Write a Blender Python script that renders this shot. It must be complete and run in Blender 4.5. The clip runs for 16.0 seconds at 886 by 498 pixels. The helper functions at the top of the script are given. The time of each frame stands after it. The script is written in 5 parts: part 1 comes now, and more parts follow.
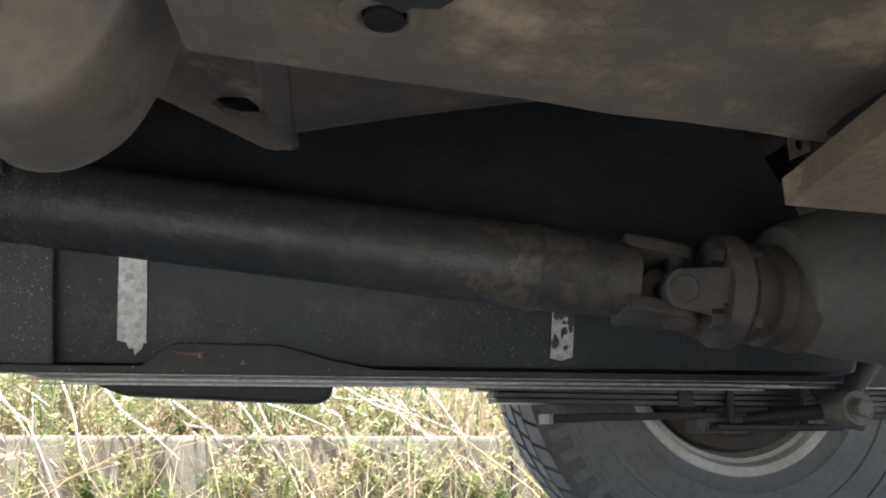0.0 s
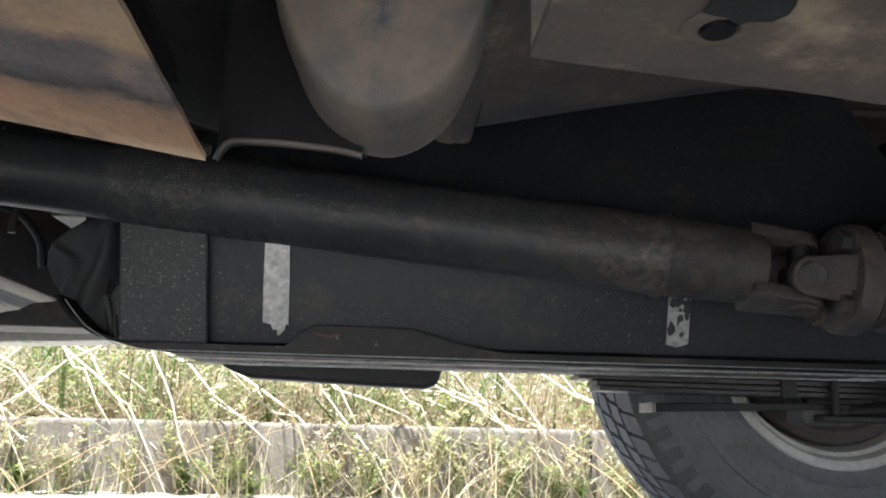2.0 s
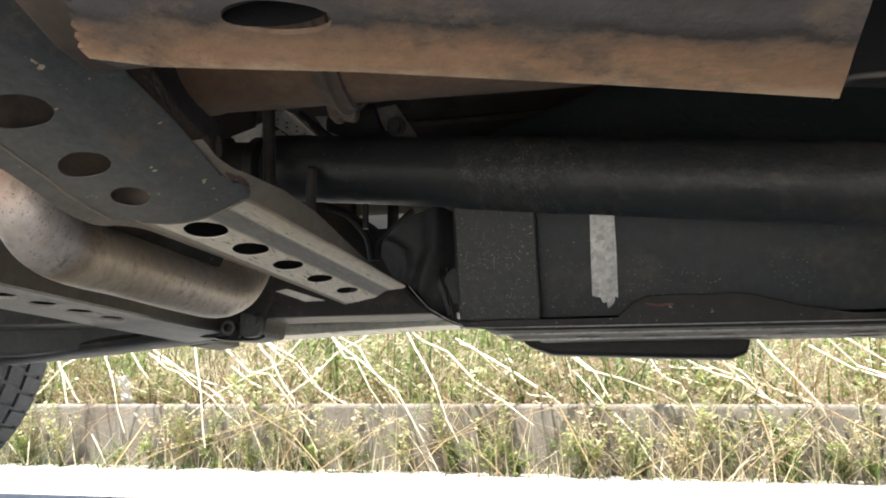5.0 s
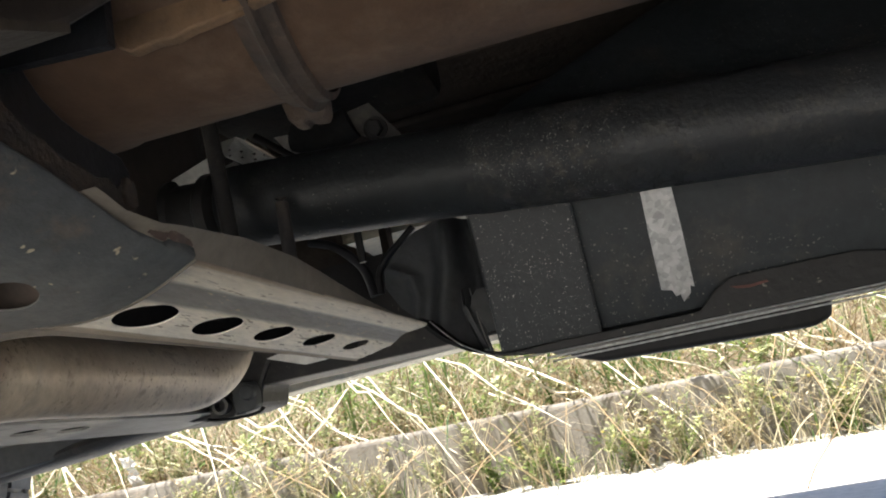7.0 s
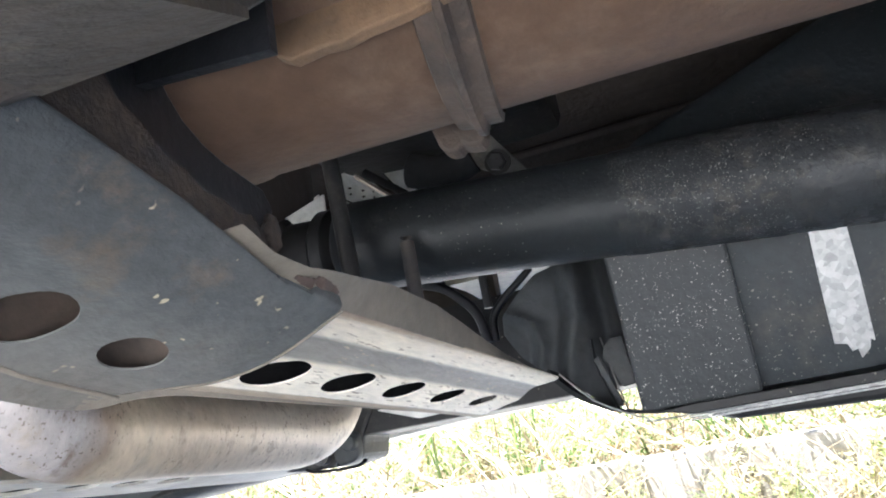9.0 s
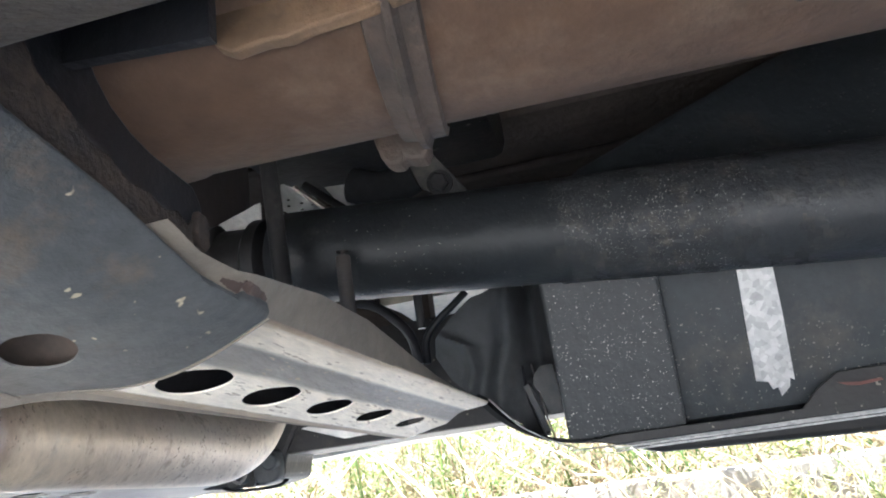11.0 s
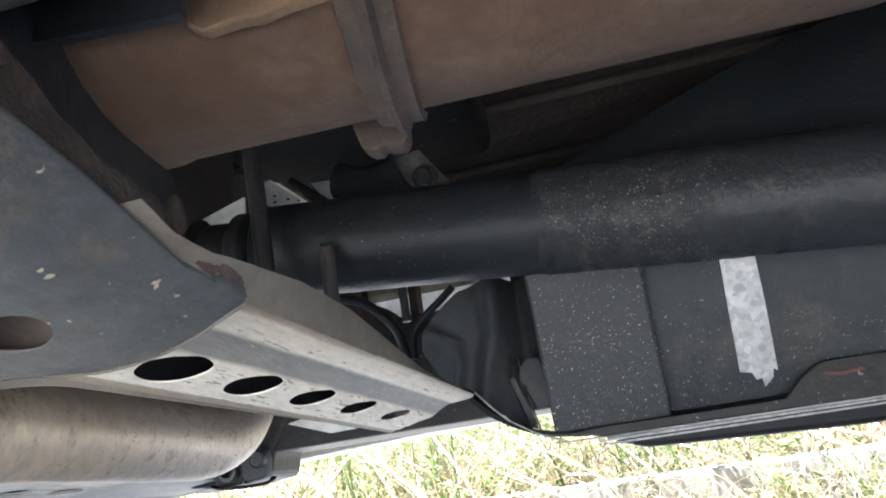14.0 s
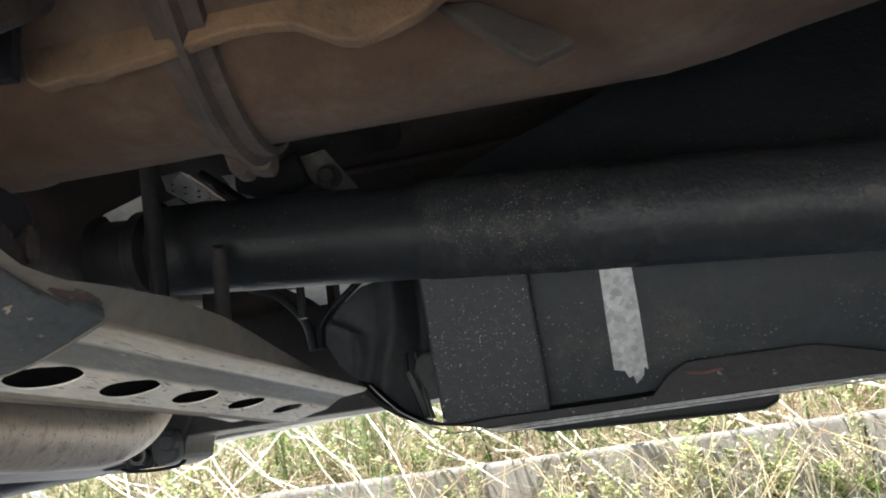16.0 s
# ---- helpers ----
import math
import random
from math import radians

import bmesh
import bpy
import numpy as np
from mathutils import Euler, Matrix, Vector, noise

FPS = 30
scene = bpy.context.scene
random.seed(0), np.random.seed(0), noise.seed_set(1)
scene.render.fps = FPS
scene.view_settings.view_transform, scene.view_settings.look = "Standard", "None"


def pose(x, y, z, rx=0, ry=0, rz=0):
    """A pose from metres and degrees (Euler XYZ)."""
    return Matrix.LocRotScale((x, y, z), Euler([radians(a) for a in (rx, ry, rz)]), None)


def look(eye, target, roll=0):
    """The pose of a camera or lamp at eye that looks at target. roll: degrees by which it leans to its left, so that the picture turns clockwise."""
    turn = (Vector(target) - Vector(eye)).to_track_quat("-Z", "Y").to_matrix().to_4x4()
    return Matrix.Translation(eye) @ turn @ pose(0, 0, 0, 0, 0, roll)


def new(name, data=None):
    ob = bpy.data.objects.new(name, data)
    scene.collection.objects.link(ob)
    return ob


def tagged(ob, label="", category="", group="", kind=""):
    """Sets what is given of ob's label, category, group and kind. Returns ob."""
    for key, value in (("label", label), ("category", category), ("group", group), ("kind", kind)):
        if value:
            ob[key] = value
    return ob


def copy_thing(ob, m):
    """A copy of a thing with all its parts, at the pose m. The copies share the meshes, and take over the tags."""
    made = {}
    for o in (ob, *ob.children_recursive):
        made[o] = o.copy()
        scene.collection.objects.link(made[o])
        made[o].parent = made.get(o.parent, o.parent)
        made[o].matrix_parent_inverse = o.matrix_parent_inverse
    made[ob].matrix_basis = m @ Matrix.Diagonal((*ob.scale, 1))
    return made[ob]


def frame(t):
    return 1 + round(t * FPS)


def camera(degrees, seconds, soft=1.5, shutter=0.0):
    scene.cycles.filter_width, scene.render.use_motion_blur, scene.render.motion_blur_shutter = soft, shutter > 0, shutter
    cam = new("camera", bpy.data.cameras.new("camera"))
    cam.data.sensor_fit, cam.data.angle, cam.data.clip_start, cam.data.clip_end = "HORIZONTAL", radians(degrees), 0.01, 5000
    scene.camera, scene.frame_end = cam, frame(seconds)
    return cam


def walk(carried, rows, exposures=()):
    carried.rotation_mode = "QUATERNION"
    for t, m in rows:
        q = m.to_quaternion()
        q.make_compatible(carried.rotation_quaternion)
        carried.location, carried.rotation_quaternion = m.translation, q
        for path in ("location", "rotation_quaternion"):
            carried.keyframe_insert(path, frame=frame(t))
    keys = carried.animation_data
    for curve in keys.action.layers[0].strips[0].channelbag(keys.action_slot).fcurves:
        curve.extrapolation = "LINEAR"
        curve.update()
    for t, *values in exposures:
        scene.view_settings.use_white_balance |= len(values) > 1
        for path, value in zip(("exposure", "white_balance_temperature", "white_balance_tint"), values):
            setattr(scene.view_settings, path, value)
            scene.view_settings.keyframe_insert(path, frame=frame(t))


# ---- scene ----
cam = camera(61.9, 16.0, soft=1.9)
PATH = [
    (0.0, 0.0024, -0.0011, 0.264, 103.7, -0.08, -7.93),
    (0.5, 0.0239, -0.0451, 0.2698, 105.74, -1.38, -9.84),
    (1.0, 0.0244, -0.0194, 0.2337, 104.86, -1.94, -10.84),
    (1.5, -0.0064, -0.0173, 0.2277, 103.91, -2.2, -10.43),
    (2.0, -0.0694, -0.0329, 0.2448, 103.43, -1.29, -3.38),
    (2.5, -0.1395, -0.0242, 0.2458, 102.82, -1.33, 1.32),
    (3.0, -0.1458, -0.0240, 0.2442, 102.86, -1.46, 2.49),
    (3.5, -0.1593, -0.0339, 0.2419, 102.26, -1.56, 4.02),
    (4.0, -0.1822, -0.0525, 0.2299, 102.6, -2.14, 7.37),
    (4.5, -0.1949, -0.0579, 0.2226, 102.25, -1.91, 11.28),
    (7.0, -0.2685, 0.1063, 0.2827, 102.60, 11.05, 14.34),
    (7.5, -0.3325, 0.1640, 0.2884, 102.89, 14.82, 14.95),
    (8.0, -0.3705, 0.1385, 0.2914, 104.00, 9.51, 20.00),
    (8.5, -0.3444, 0.1494, 0.3049, 105.28, 9.75, 20.21),
    (9.0, -0.3255, 0.1510, 0.3092, 106.58, 9.34, 19.96),
    (9.5, -0.3177, 0.1556, 0.3082, 106.78, 8.00, 18.20),
    (10.0, -0.3249, 0.1586, 0.3093, 107.13, 7.74, 16.07),
    (12.5, -0.3276, 0.1568, 0.3014, 107.86, 7.44, 13.75),
    (13.0, -0.3272, 0.1570, 0.3007, 107.91, 7.74, 13.82),
    (13.5, -0.3279, 0.1610, 0.2971, 107.72, 7.59, 14.12),
    (14.0, -0.3226, 0.1605, 0.2985, 107.77, 7.85, 13.82),
    (14.5, -0.3240, 0.1589, 0.2986, 107.62, 7.81, 14.08),
    (15.0, -0.3238, 0.1591, 0.3006, 107.38, 7.42, 13.99),
    (15.5, -0.3184, 0.1592, 0.2971, 107.18, 7.40, 13.23),
    (16.0, -0.2706, 0.1365, 0.3064, 105.17, 7.72, 9.55),
]
walk(cam, [(t, pose(x, y, z, rx, ry, rz)) for t, x, y, z, rx, ry, rz in PATH],
     exposures=[(0.0, 2.06, 6000, 9), (0.5, 3.12, 5680, 8), (1.0, 2.72, 5700, 8), (1.5, 2.02, 5780, 9), (2.0, 1.92, 5860, 9), (2.5, 1.84, 6200, 9), (4.0, 1.8, 6300, 9), (4.5, 1.77, 6300, 9), (7.0, 1.74, 6230, 10), (7.5, 1.95, 6280, 10), (8.0, 1.85, 6350, 10), (8.5, 2.79, 5620, 9), (9.0, 3.30, 5550, 10.5), (9.5, 3.10, 5620, 11), (10.0, 3.10, 5560, 11), (12.5, 3.18, 5540, 11), (13.0, 3.04, 5530, 10.8), (14.0, 2.93, 5520, 10.5), (15.0, 2.92, 5480, 9.5), (15.5, 2.68, 5440, 9), (16.0, 1.98, 5800, 8)])


# ---- light ----
SUN_ELEV, SUN_FROM = 72.0, 224.0      # degrees; SUN_FROM is the compass turn of the sun from +y
world = bpy.data.worlds.new("sky")
scene.world = world
world.use_nodes = True
wn = world.node_tree.nodes
sky = wn.new("ShaderNodeTexSky")
sky.sky_type, sky.sun_disc = "NISHITA", False
sky.sun_elevation, sky.sun_rotation = radians(SUN_ELEV), radians(SUN_FROM)
world.node_tree.links.new(sky.outputs[0], wn["Background"].inputs[0])
wn["Background"].inputs[1].default_value = 0.075
sun = new("sun", bpy.data.lights.new("sun", "SUN"))
sun.data.energy, sun.data.angle, sun.data.color = 5.0, radians(0.6), (1.0, 0.94, 0.85)
e, a = radians(SUN_ELEV), radians(SUN_FROM)
sun.matrix_world = look((math.sin(a) * math.cos(e) * 20, math.cos(a) * math.cos(e) * 20, math.sin(e) * 20), (0, 0, 0))


# ---- materials ----
def material(name, base, second=None, rough=0.6, metal=0.0, scale=12.0, fine=90.0, stain=None, stain_at=0.58, stain_scale=6.0,
             bump=0.25, fleck=None, fleck_at=0.70, fleck_scale=160.0, stretch=(1, 1, 1), spangle=False, rough_var=0.15, spec=0.5, gated=True, bands=None, cover=0.30):
    """bands = (direction, offset, wander, stops): worn, heat-tinted or painted-shade zones along a direction, mixed
    over the grain.
    """
    m = bpy.data.materials.new(name)
    m.use_nodes = True
    n, l = m.node_tree.nodes, m.node_tree.links
    b = n["Principled BSDF"]
    tc, mp = n.new("ShaderNodeTexCoord"), n.new("ShaderNodeMapping")
    mp.inputs["Scale"].default_value = stretch
    l.new(tc.outputs["Object"], mp.inputs[0])

    def noise_tex(sc, detail=6.0, r=0.6):
        t = n.new("ShaderNodeTexNoise")
        t.inputs["Scale"].default_value, t.inputs["Detail"].default_value, t.inputs["Roughness"].default_value = sc, detail, r
        l.new(mp.outputs[0], t.inputs["Vector"])
        return t.outputs["Fac"]

    def ramp(fac, lo, hi):
        r = n.new("ShaderNodeMapRange")
        r.inputs[1].default_value, r.inputs[2].default_value = lo, hi
        l.new(fac, r.inputs[0])
        return r.outputs[0]

    def mix(fac, c1, c2):
        x = n.new("ShaderNodeMix")
        x.data_type = "RGBA"
        l.new(fac, x.inputs[0])
        for c, i in ((c1, 6), (c2, 7)):
            if isinstance(c, tuple):
                x.inputs[i].default_value = (*c, 1)
            else:
                l.new(c, x.inputs[i])
        return x.outputs[2]

    second = second or tuple(v * 0.65 for v in base)
    big, small = noise_tex(scale), noise_tex(fine, 4.0)
    col = mix(ramp(big, 0.35, 0.65), second, base)
    if spangle:
        v = n.new("ShaderNodeTexVoronoi")
        v.inputs["Scale"].default_value = 210
        l.new(mp.outputs[0], v.inputs["Vector"])
        sep = n.new("ShaderNodeSeparateColor")
        l.new(v.outputs["Color"], sep.inputs[0])
        col = mix(sep.outputs[0], tuple(v * 0.74 for v in base), tuple(min(1, v * 1.18) for v in base))
    if bands:
        way, off, wander, stops = bands
        dot = n.new("ShaderNodeVectorMath")
        dot.operation = "DOT_PRODUCT"
        l.new(tc.outputs["Object"], dot.inputs[0])
        dot.inputs[1].default_value = way
        wob = n.new("ShaderNodeMath")
        wob.operation = "MULTIPLY_ADD"
        l.new(noise_tex(scale * 2.2, 7.0, 0.65), wob.inputs[0])
        wob.inputs[1].default_value, wob.inputs[2].default_value = 2 * wander, off - wander
        tot = n.new("ShaderNodeMath")
        l.new(dot.outputs["Value"], tot.inputs[0])
        l.new(wob.outputs[0], tot.inputs[1])
        cr = n.new("ShaderNodeValToRGB")
        span_w = stops[-1][0] - stops[0][0]
        l.new(ramp(tot.outputs[0], stops[0][0], stops[-1][0]), cr.inputs[0])
        els = cr.color_ramp.elements
        while len(els) < len(stops):
            els.new(0.5)
        for el, (at, c) in zip(els, stops):
            el.position, el.color = (at - stops[0][0]) / span_w, (*c, 1)
        col = mix(ramp(noise_tex(scale * 1.3, 8.0, 0.7), cover, cover + 0.15), col, cr.outputs[0])
    if stain:
        col = mix(ramp(noise_tex(stain_scale, 8.0, 0.7), stain_at - 0.05, stain_at + 0.12), col, stain)
    if fleck:
        gate = n.new("ShaderNodeMath")
        gate.operation = "MULTIPLY"
        l.new(ramp(noise_tex(fleck_scale, 2.0), fleck_at, fleck_at + 0.03), gate.inputs[0])
        if gated:
            l.new(ramp(noise_tex(9.0, 2.0), 0.46, 0.56), gate.inputs[1])
        else:
            gate.inputs[1].default_value = 1.0
        col = mix(gate.outputs[0], col, fleck)
    g = n.new("ShaderNodeMix")
    g.data_type, g.blend_type = "RGBA", "MULTIPLY"
    g.inputs[0].default_value = 0.5
    l.new(col, g.inputs[6])
    l.new(small, g.inputs[7])
    gain = n.new("ShaderNodeMix")
    gain.data_type, gain.blend_type = "RGBA", "MULTIPLY"
    gain.inputs[0].default_value = 1.0
    gain.inputs[7].default_value = (1.33, 1.33, 1.33, 1)
    l.new(g.outputs[2], gain.inputs[6])
    l.new(gain.outputs[2], b.inputs["Base Color"])
    rr = n.new("ShaderNodeMapRange")
    rr.inputs[3].default_value, rr.inputs[4].default_value = max(0.03, rough - rough_var), min(1, rough + rough_var)
    l.new(big, rr.inputs[0])
    l.new(rr.outputs[0], b.inputs["Roughness"])
    b.inputs["Metallic"].default_value = metal
    b.inputs["Specular IOR Level"].default_value = spec
    bp = n.new("ShaderNodeBump")
    bp.inputs["Strength"].default_value, bp.inputs["Distance"].default_value = bump, 0.004
    l.new(small, bp.inputs["Height"])
    l.new(bp.outputs[0], b.inputs["Normal"])
    return m


TANK = material("black_tank_plastic", (0.034, 0.040, 0.0435), (0.025, 0.0295, 0.0325), rough=0.5, spec=0.3, fleck=(0.20, 0.185, 0.16), fleck_at=0.665, fleck_scale=380.0, stain=(0.062, 0.057, 0.05), stain_at=0.585, stain_scale=11.0)
NECK = material("dust_dulled_slate_black", (0.074, 0.078, 0.080), (0.055, 0.059, 0.061), rough=0.6, spec=0.3, stain=(0.085, 0.083, 0.078), stain_at=0.6, stain_scale=14.0)
FLAP = material("speckled_rubber", (0.028, 0.031, 0.033), (0.021, 0.024, 0.0255), rough=0.5, fleck=(0.5, 0.48, 0.44), fleck_at=0.668, fleck_scale=560.0, gated=False)
STEEL = material("black_chassis_paint", (0.030, 0.029, 0.028), (0.016, 0.0155, 0.015), rough=0.5, spec=0.35, stain=(0.09, 0.075, 0.06), stain_at=0.62, fleck=(0.2, 0.18, 0.15))
SHAFT = material("matt_black_shaft_paint", (0.022, 0.0245, 0.026), (0.016, 0.018, 0.019), rough=0.46, spec=0.32, stain=(0.055, 0.050, 0.046), stain_at=0.64, stain_scale=20.0, fleck=(0.30, 0.28, 0.25), fleck_at=0.70, fleck_scale=420.0)
DUSTY = material("dusty_grey_steel", (0.125, 0.12, 0.108), (0.072, 0.071, 0.068), rough=0.55, stain=(0.20, 0.175, 0.14), stain_at=0.57, stain_scale=13.0, fleck=(0.42, 0.38, 0.31), fleck_at=0.72, fleck_scale=110.0, bump=0.4)
# Scraped steel; the bands also paint shade and a bright line along the folds.
SCRAPED_SHADED = material("scraped_steel_shaded_folds", (0.88, 0.80, 0.66), (0.68, 0.61, 0.48), rough=0.5, metal=0.0, stain=(0.30, 0.25, 0.19), stain_at=0.66, stain_scale=34.0, stretch=(1, 0.22, 1), scale=40.0, fine=260.0, bump=0.5, fleck=(0.40, 0.33, 0.24), fleck_at=0.635, fleck_scale=300.0, gated=False, cover=0.16,
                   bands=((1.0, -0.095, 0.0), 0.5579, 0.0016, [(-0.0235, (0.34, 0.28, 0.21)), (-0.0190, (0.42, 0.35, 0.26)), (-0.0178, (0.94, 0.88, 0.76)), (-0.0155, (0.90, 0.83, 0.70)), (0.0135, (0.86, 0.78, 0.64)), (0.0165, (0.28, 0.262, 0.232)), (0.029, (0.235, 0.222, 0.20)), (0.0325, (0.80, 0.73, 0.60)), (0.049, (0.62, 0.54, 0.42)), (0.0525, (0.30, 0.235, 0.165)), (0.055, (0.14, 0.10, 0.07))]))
SCUFFED = material("scuffed_plate", (0.60, 0.57, 0.51), (0.42, 0.40, 0.36), rough=0.5, metal=0.1, stain=(0.15, 0.135, 0.115), stain_at=0.56, stain_scale=14.0, stretch=(1, 0.3, 1), scale=34.0, fine=170.0, bump=0.5, cover=0.05,
                   bands=((0.0, 1.0, 0.0), 0.0, 0.012, [(0.40, (0.58, 0.55, 0.49)), (0.81, (0.50, 0.48, 0.43)), (0.845, (0.17, 0.175, 0.175)), (1.06, (0.15, 0.155, 0.155))]))
RUST_DARK = material("grey_brown_strap_rust", (0.115, 0.082, 0.061), (0.060, 0.048, 0.040), rough=0.75, scale=30.0, stain=(0.20, 0.14, 0.095), stain_at=0.62, stain_scale=40.0, bump=0.5)
RAIL_MUD = material("dark_muddy_rail", (0.085, 0.067, 0.050), (0.045, 0.038, 0.031), rough=0.85, scale=18.0, stain=(0.15, 0.12, 0.085), stain_at=0.61, stain_scale=24.0, bump=0.6)
RUST = material("brown_rusty_steel", (0.152, 0.088, 0.050), (0.094, 0.057, 0.036), rough=0.7, stain=(0.19, 0.132, 0.088), stain_at=0.6, scale=7.0)
FLAKED = material("flaked_brown_rust", (0.058, 0.042, 0.031), (0.022, 0.020, 0.020), rough=0.85, scale=60.0, fine=240.0, stain=(0.12, 0.088, 0.062), stain_at=0.61, stain_scale=40.0, bump=0.5)
BLOOM = material("dull_red_brown_rust", (0.075, 0.047, 0.038), (0.052, 0.036, 0.030), rough=0.8, scale=50.0, stain=(0.15, 0.12, 0.09), stain_at=0.62, stain_scale=70.0, bump=0.4)
MUD = material("dried_mud_on_steel", (0.100, 0.075, 0.052), (0.052, 0.041, 0.032), rough=0.85, stain=(0.22, 0.175, 0.12), stain_at=0.585, stain_scale=26.0, scale=20.0, bump=0.6)
GRIME = material("mud_caked_brown_steel", (0.088, 0.069, 0.053), (0.032, 0.030, 0.030), rough=0.8, scale=13.0, fine=120.0, stain=(0.25, 0.20, 0.14), stain_at=0.60, stain_scale=13.0, bump=0.3, stretch=(0.8, 1, 1))
SHAFT_MUD = material("mud_splashed_shaft", (0.026, 0.0285, 0.030), (0.019, 0.021, 0.0225), rough=0.45, spec=0.38, scale=16.0, stain=(0.060, 0.055, 0.049), stain_at=0.57, stain_scale=48.0, fleck=(0.25, 0.24, 0.22), fleck_at=0.645, fleck_scale=560.0, bump=0.5,
                     bands=((1.0, 0.0, 0.35), -0.14, 0.20, [(-0.05, (0.028, 0.030, 0.032)), (0.05, (0.034, 0.036, 0.037)), (0.09, (0.056, 0.052, 0.047)), (0.13, (0.036, 0.036, 0.036)), (0.16, (0.098, 0.083, 0.066)), (0.20, (0.040, 0.040, 0.040)), (0.25, (0.070, 0.062, 0.053))]))
GUARD = material("black_guard_paint", (0.028, 0.029, 0.030), (0.019, 0.0195, 0.020), rough=0.85, spec=0.06)
# Near-black that paints shade into holes, hollows and the hanger web.
SHADE_BLACK = material("shade_black_hollow", (0.009, 0.009, 0.010), (0.006, 0.006, 0.007), rough=0.7, spec=0.1)
PEEL = material("peeling_black_paint", (0.034, 0.036, 0.037), (0.024, 0.026, 0.027), rough=0.6, spec=0.3, scale=40.0, stain=(0.075, 0.066, 0.056), stain_at=0.58, stain_scale=50.0, fleck=(0.22, 0.21, 0.20), fleck_at=0.635, fleck_scale=850.0, bump=0.5)
LEAF = material("dusty_spring_steel", (0.075, 0.072, 0.066), (0.045, 0.044, 0.041), rough=0.45, stain=(0.13, 0.115, 0.095), stain_at=0.6)
# Bands paint the sheet darker towards the rail and rear, standing in for shade.
XSHEET = material("blue_grey_coated_sheet_shaded", (0.062, 0.067, 0.070), (0.038, 0.042, 0.046), rough=0.5, spec=0.15, scale=9.0, fine=140.0, stain=(0.118, 0.098, 0.078), stain_at=0.60, stain_scale=26.0, fleck=(0.46, 0.39, 0.28), fleck_at=0.690, fleck_scale=95.0, bump=0.3, cover=0.22,
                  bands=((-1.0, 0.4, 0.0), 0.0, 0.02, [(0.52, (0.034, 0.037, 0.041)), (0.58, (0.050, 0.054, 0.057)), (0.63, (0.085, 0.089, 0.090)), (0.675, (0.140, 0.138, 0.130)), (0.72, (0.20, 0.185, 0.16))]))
XFLANGE = material("pale_tan_flange", (0.27, 0.235, 0.19), (0.17, 0.15, 0.125), rough=0.65, stain=(0.12, 0.10, 0.08), stain_at=0.6, stain_scale=20.0, bump=0.4)
XWALL = material("dust_browned_steel", (0.175, 0.152, 0.121), (0.120, 0.106, 0.086), rough=0.65, stain=(0.19, 0.165, 0.13), stain_at=0.58, stain_scale=16.0, bump=0.4)
# Rust scale in bands; the near-black stop paints shadow under its ragged edge.
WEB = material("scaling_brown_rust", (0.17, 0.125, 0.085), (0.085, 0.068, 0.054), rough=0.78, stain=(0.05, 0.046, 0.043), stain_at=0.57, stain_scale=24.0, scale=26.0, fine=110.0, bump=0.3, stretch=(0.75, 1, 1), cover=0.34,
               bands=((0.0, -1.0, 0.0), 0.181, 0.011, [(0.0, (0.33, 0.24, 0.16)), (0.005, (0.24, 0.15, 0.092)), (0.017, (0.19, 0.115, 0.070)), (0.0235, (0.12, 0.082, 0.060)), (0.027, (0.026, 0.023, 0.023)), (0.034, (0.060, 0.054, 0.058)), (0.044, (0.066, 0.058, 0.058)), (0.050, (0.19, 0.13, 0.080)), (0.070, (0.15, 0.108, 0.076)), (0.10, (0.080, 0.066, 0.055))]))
CAST = material("rust_browned_casting", (0.078, 0.064, 0.054), (0.040, 0.039, 0.040), rough=0.65, stain=(0.16, 0.105, 0.068), stain_at=0.58, stain_scale=34.0, scale=28.0, bump=0.5)
DIFF = material("dark_green_grey_housing", (0.092, 0.098, 0.093), (0.068, 0.072, 0.069), rough=0.6, scale=5.0, stain=(0.13, 0.115, 0.09), stain_at=0.63, stain_scale=9.0, bump=0.3,
                bands=((0.0, 0.0, 1.0), 0.0, 0.010, [(0.265, (0.30, 0.26, 0.20)), (0.295, (0.25, 0.22, 0.17)), (0.318, (0.125, 0.122, 0.10)), (0.36, (0.095, 0.098, 0.086))]))
JAG = material("orange_brown_rust", (0.31, 0.185, 0.098), (0.16, 0.108, 0.068), rough=0.8, stain=(0.08, 0.062, 0.05), stain_at=0.60, stain_scale=26.0, scale=16.0, bump=0.6)
TUBE = material("dull_grey_tube", (0.110, 0.112, 0.117), (0.065, 0.060, 0.056), rough=0.4, metal=0.4, stain=(0.14, 0.11, 0.085), stain_at=0.62, stain_scale=8.0, scale=6.0)
LUG = material("mud_dusted_casting", (0.135, 0.100, 0.067), (0.050, 0.046, 0.043), rough=0.8, stain=(0.030, 0.035, 0.042), stain_at=0.53, stain_scale=34.0, scale=34.0, bump=0.3)
RAIL_DUST = material("dust_browned_rail", (0.15, 0.13, 0.105), (0.085, 0.077, 0.066), rough=0.5, stain=(0.22, 0.19, 0.15), stain_at=0.58, stain_scale=12.0, stretch=(0.3, 1, 1))
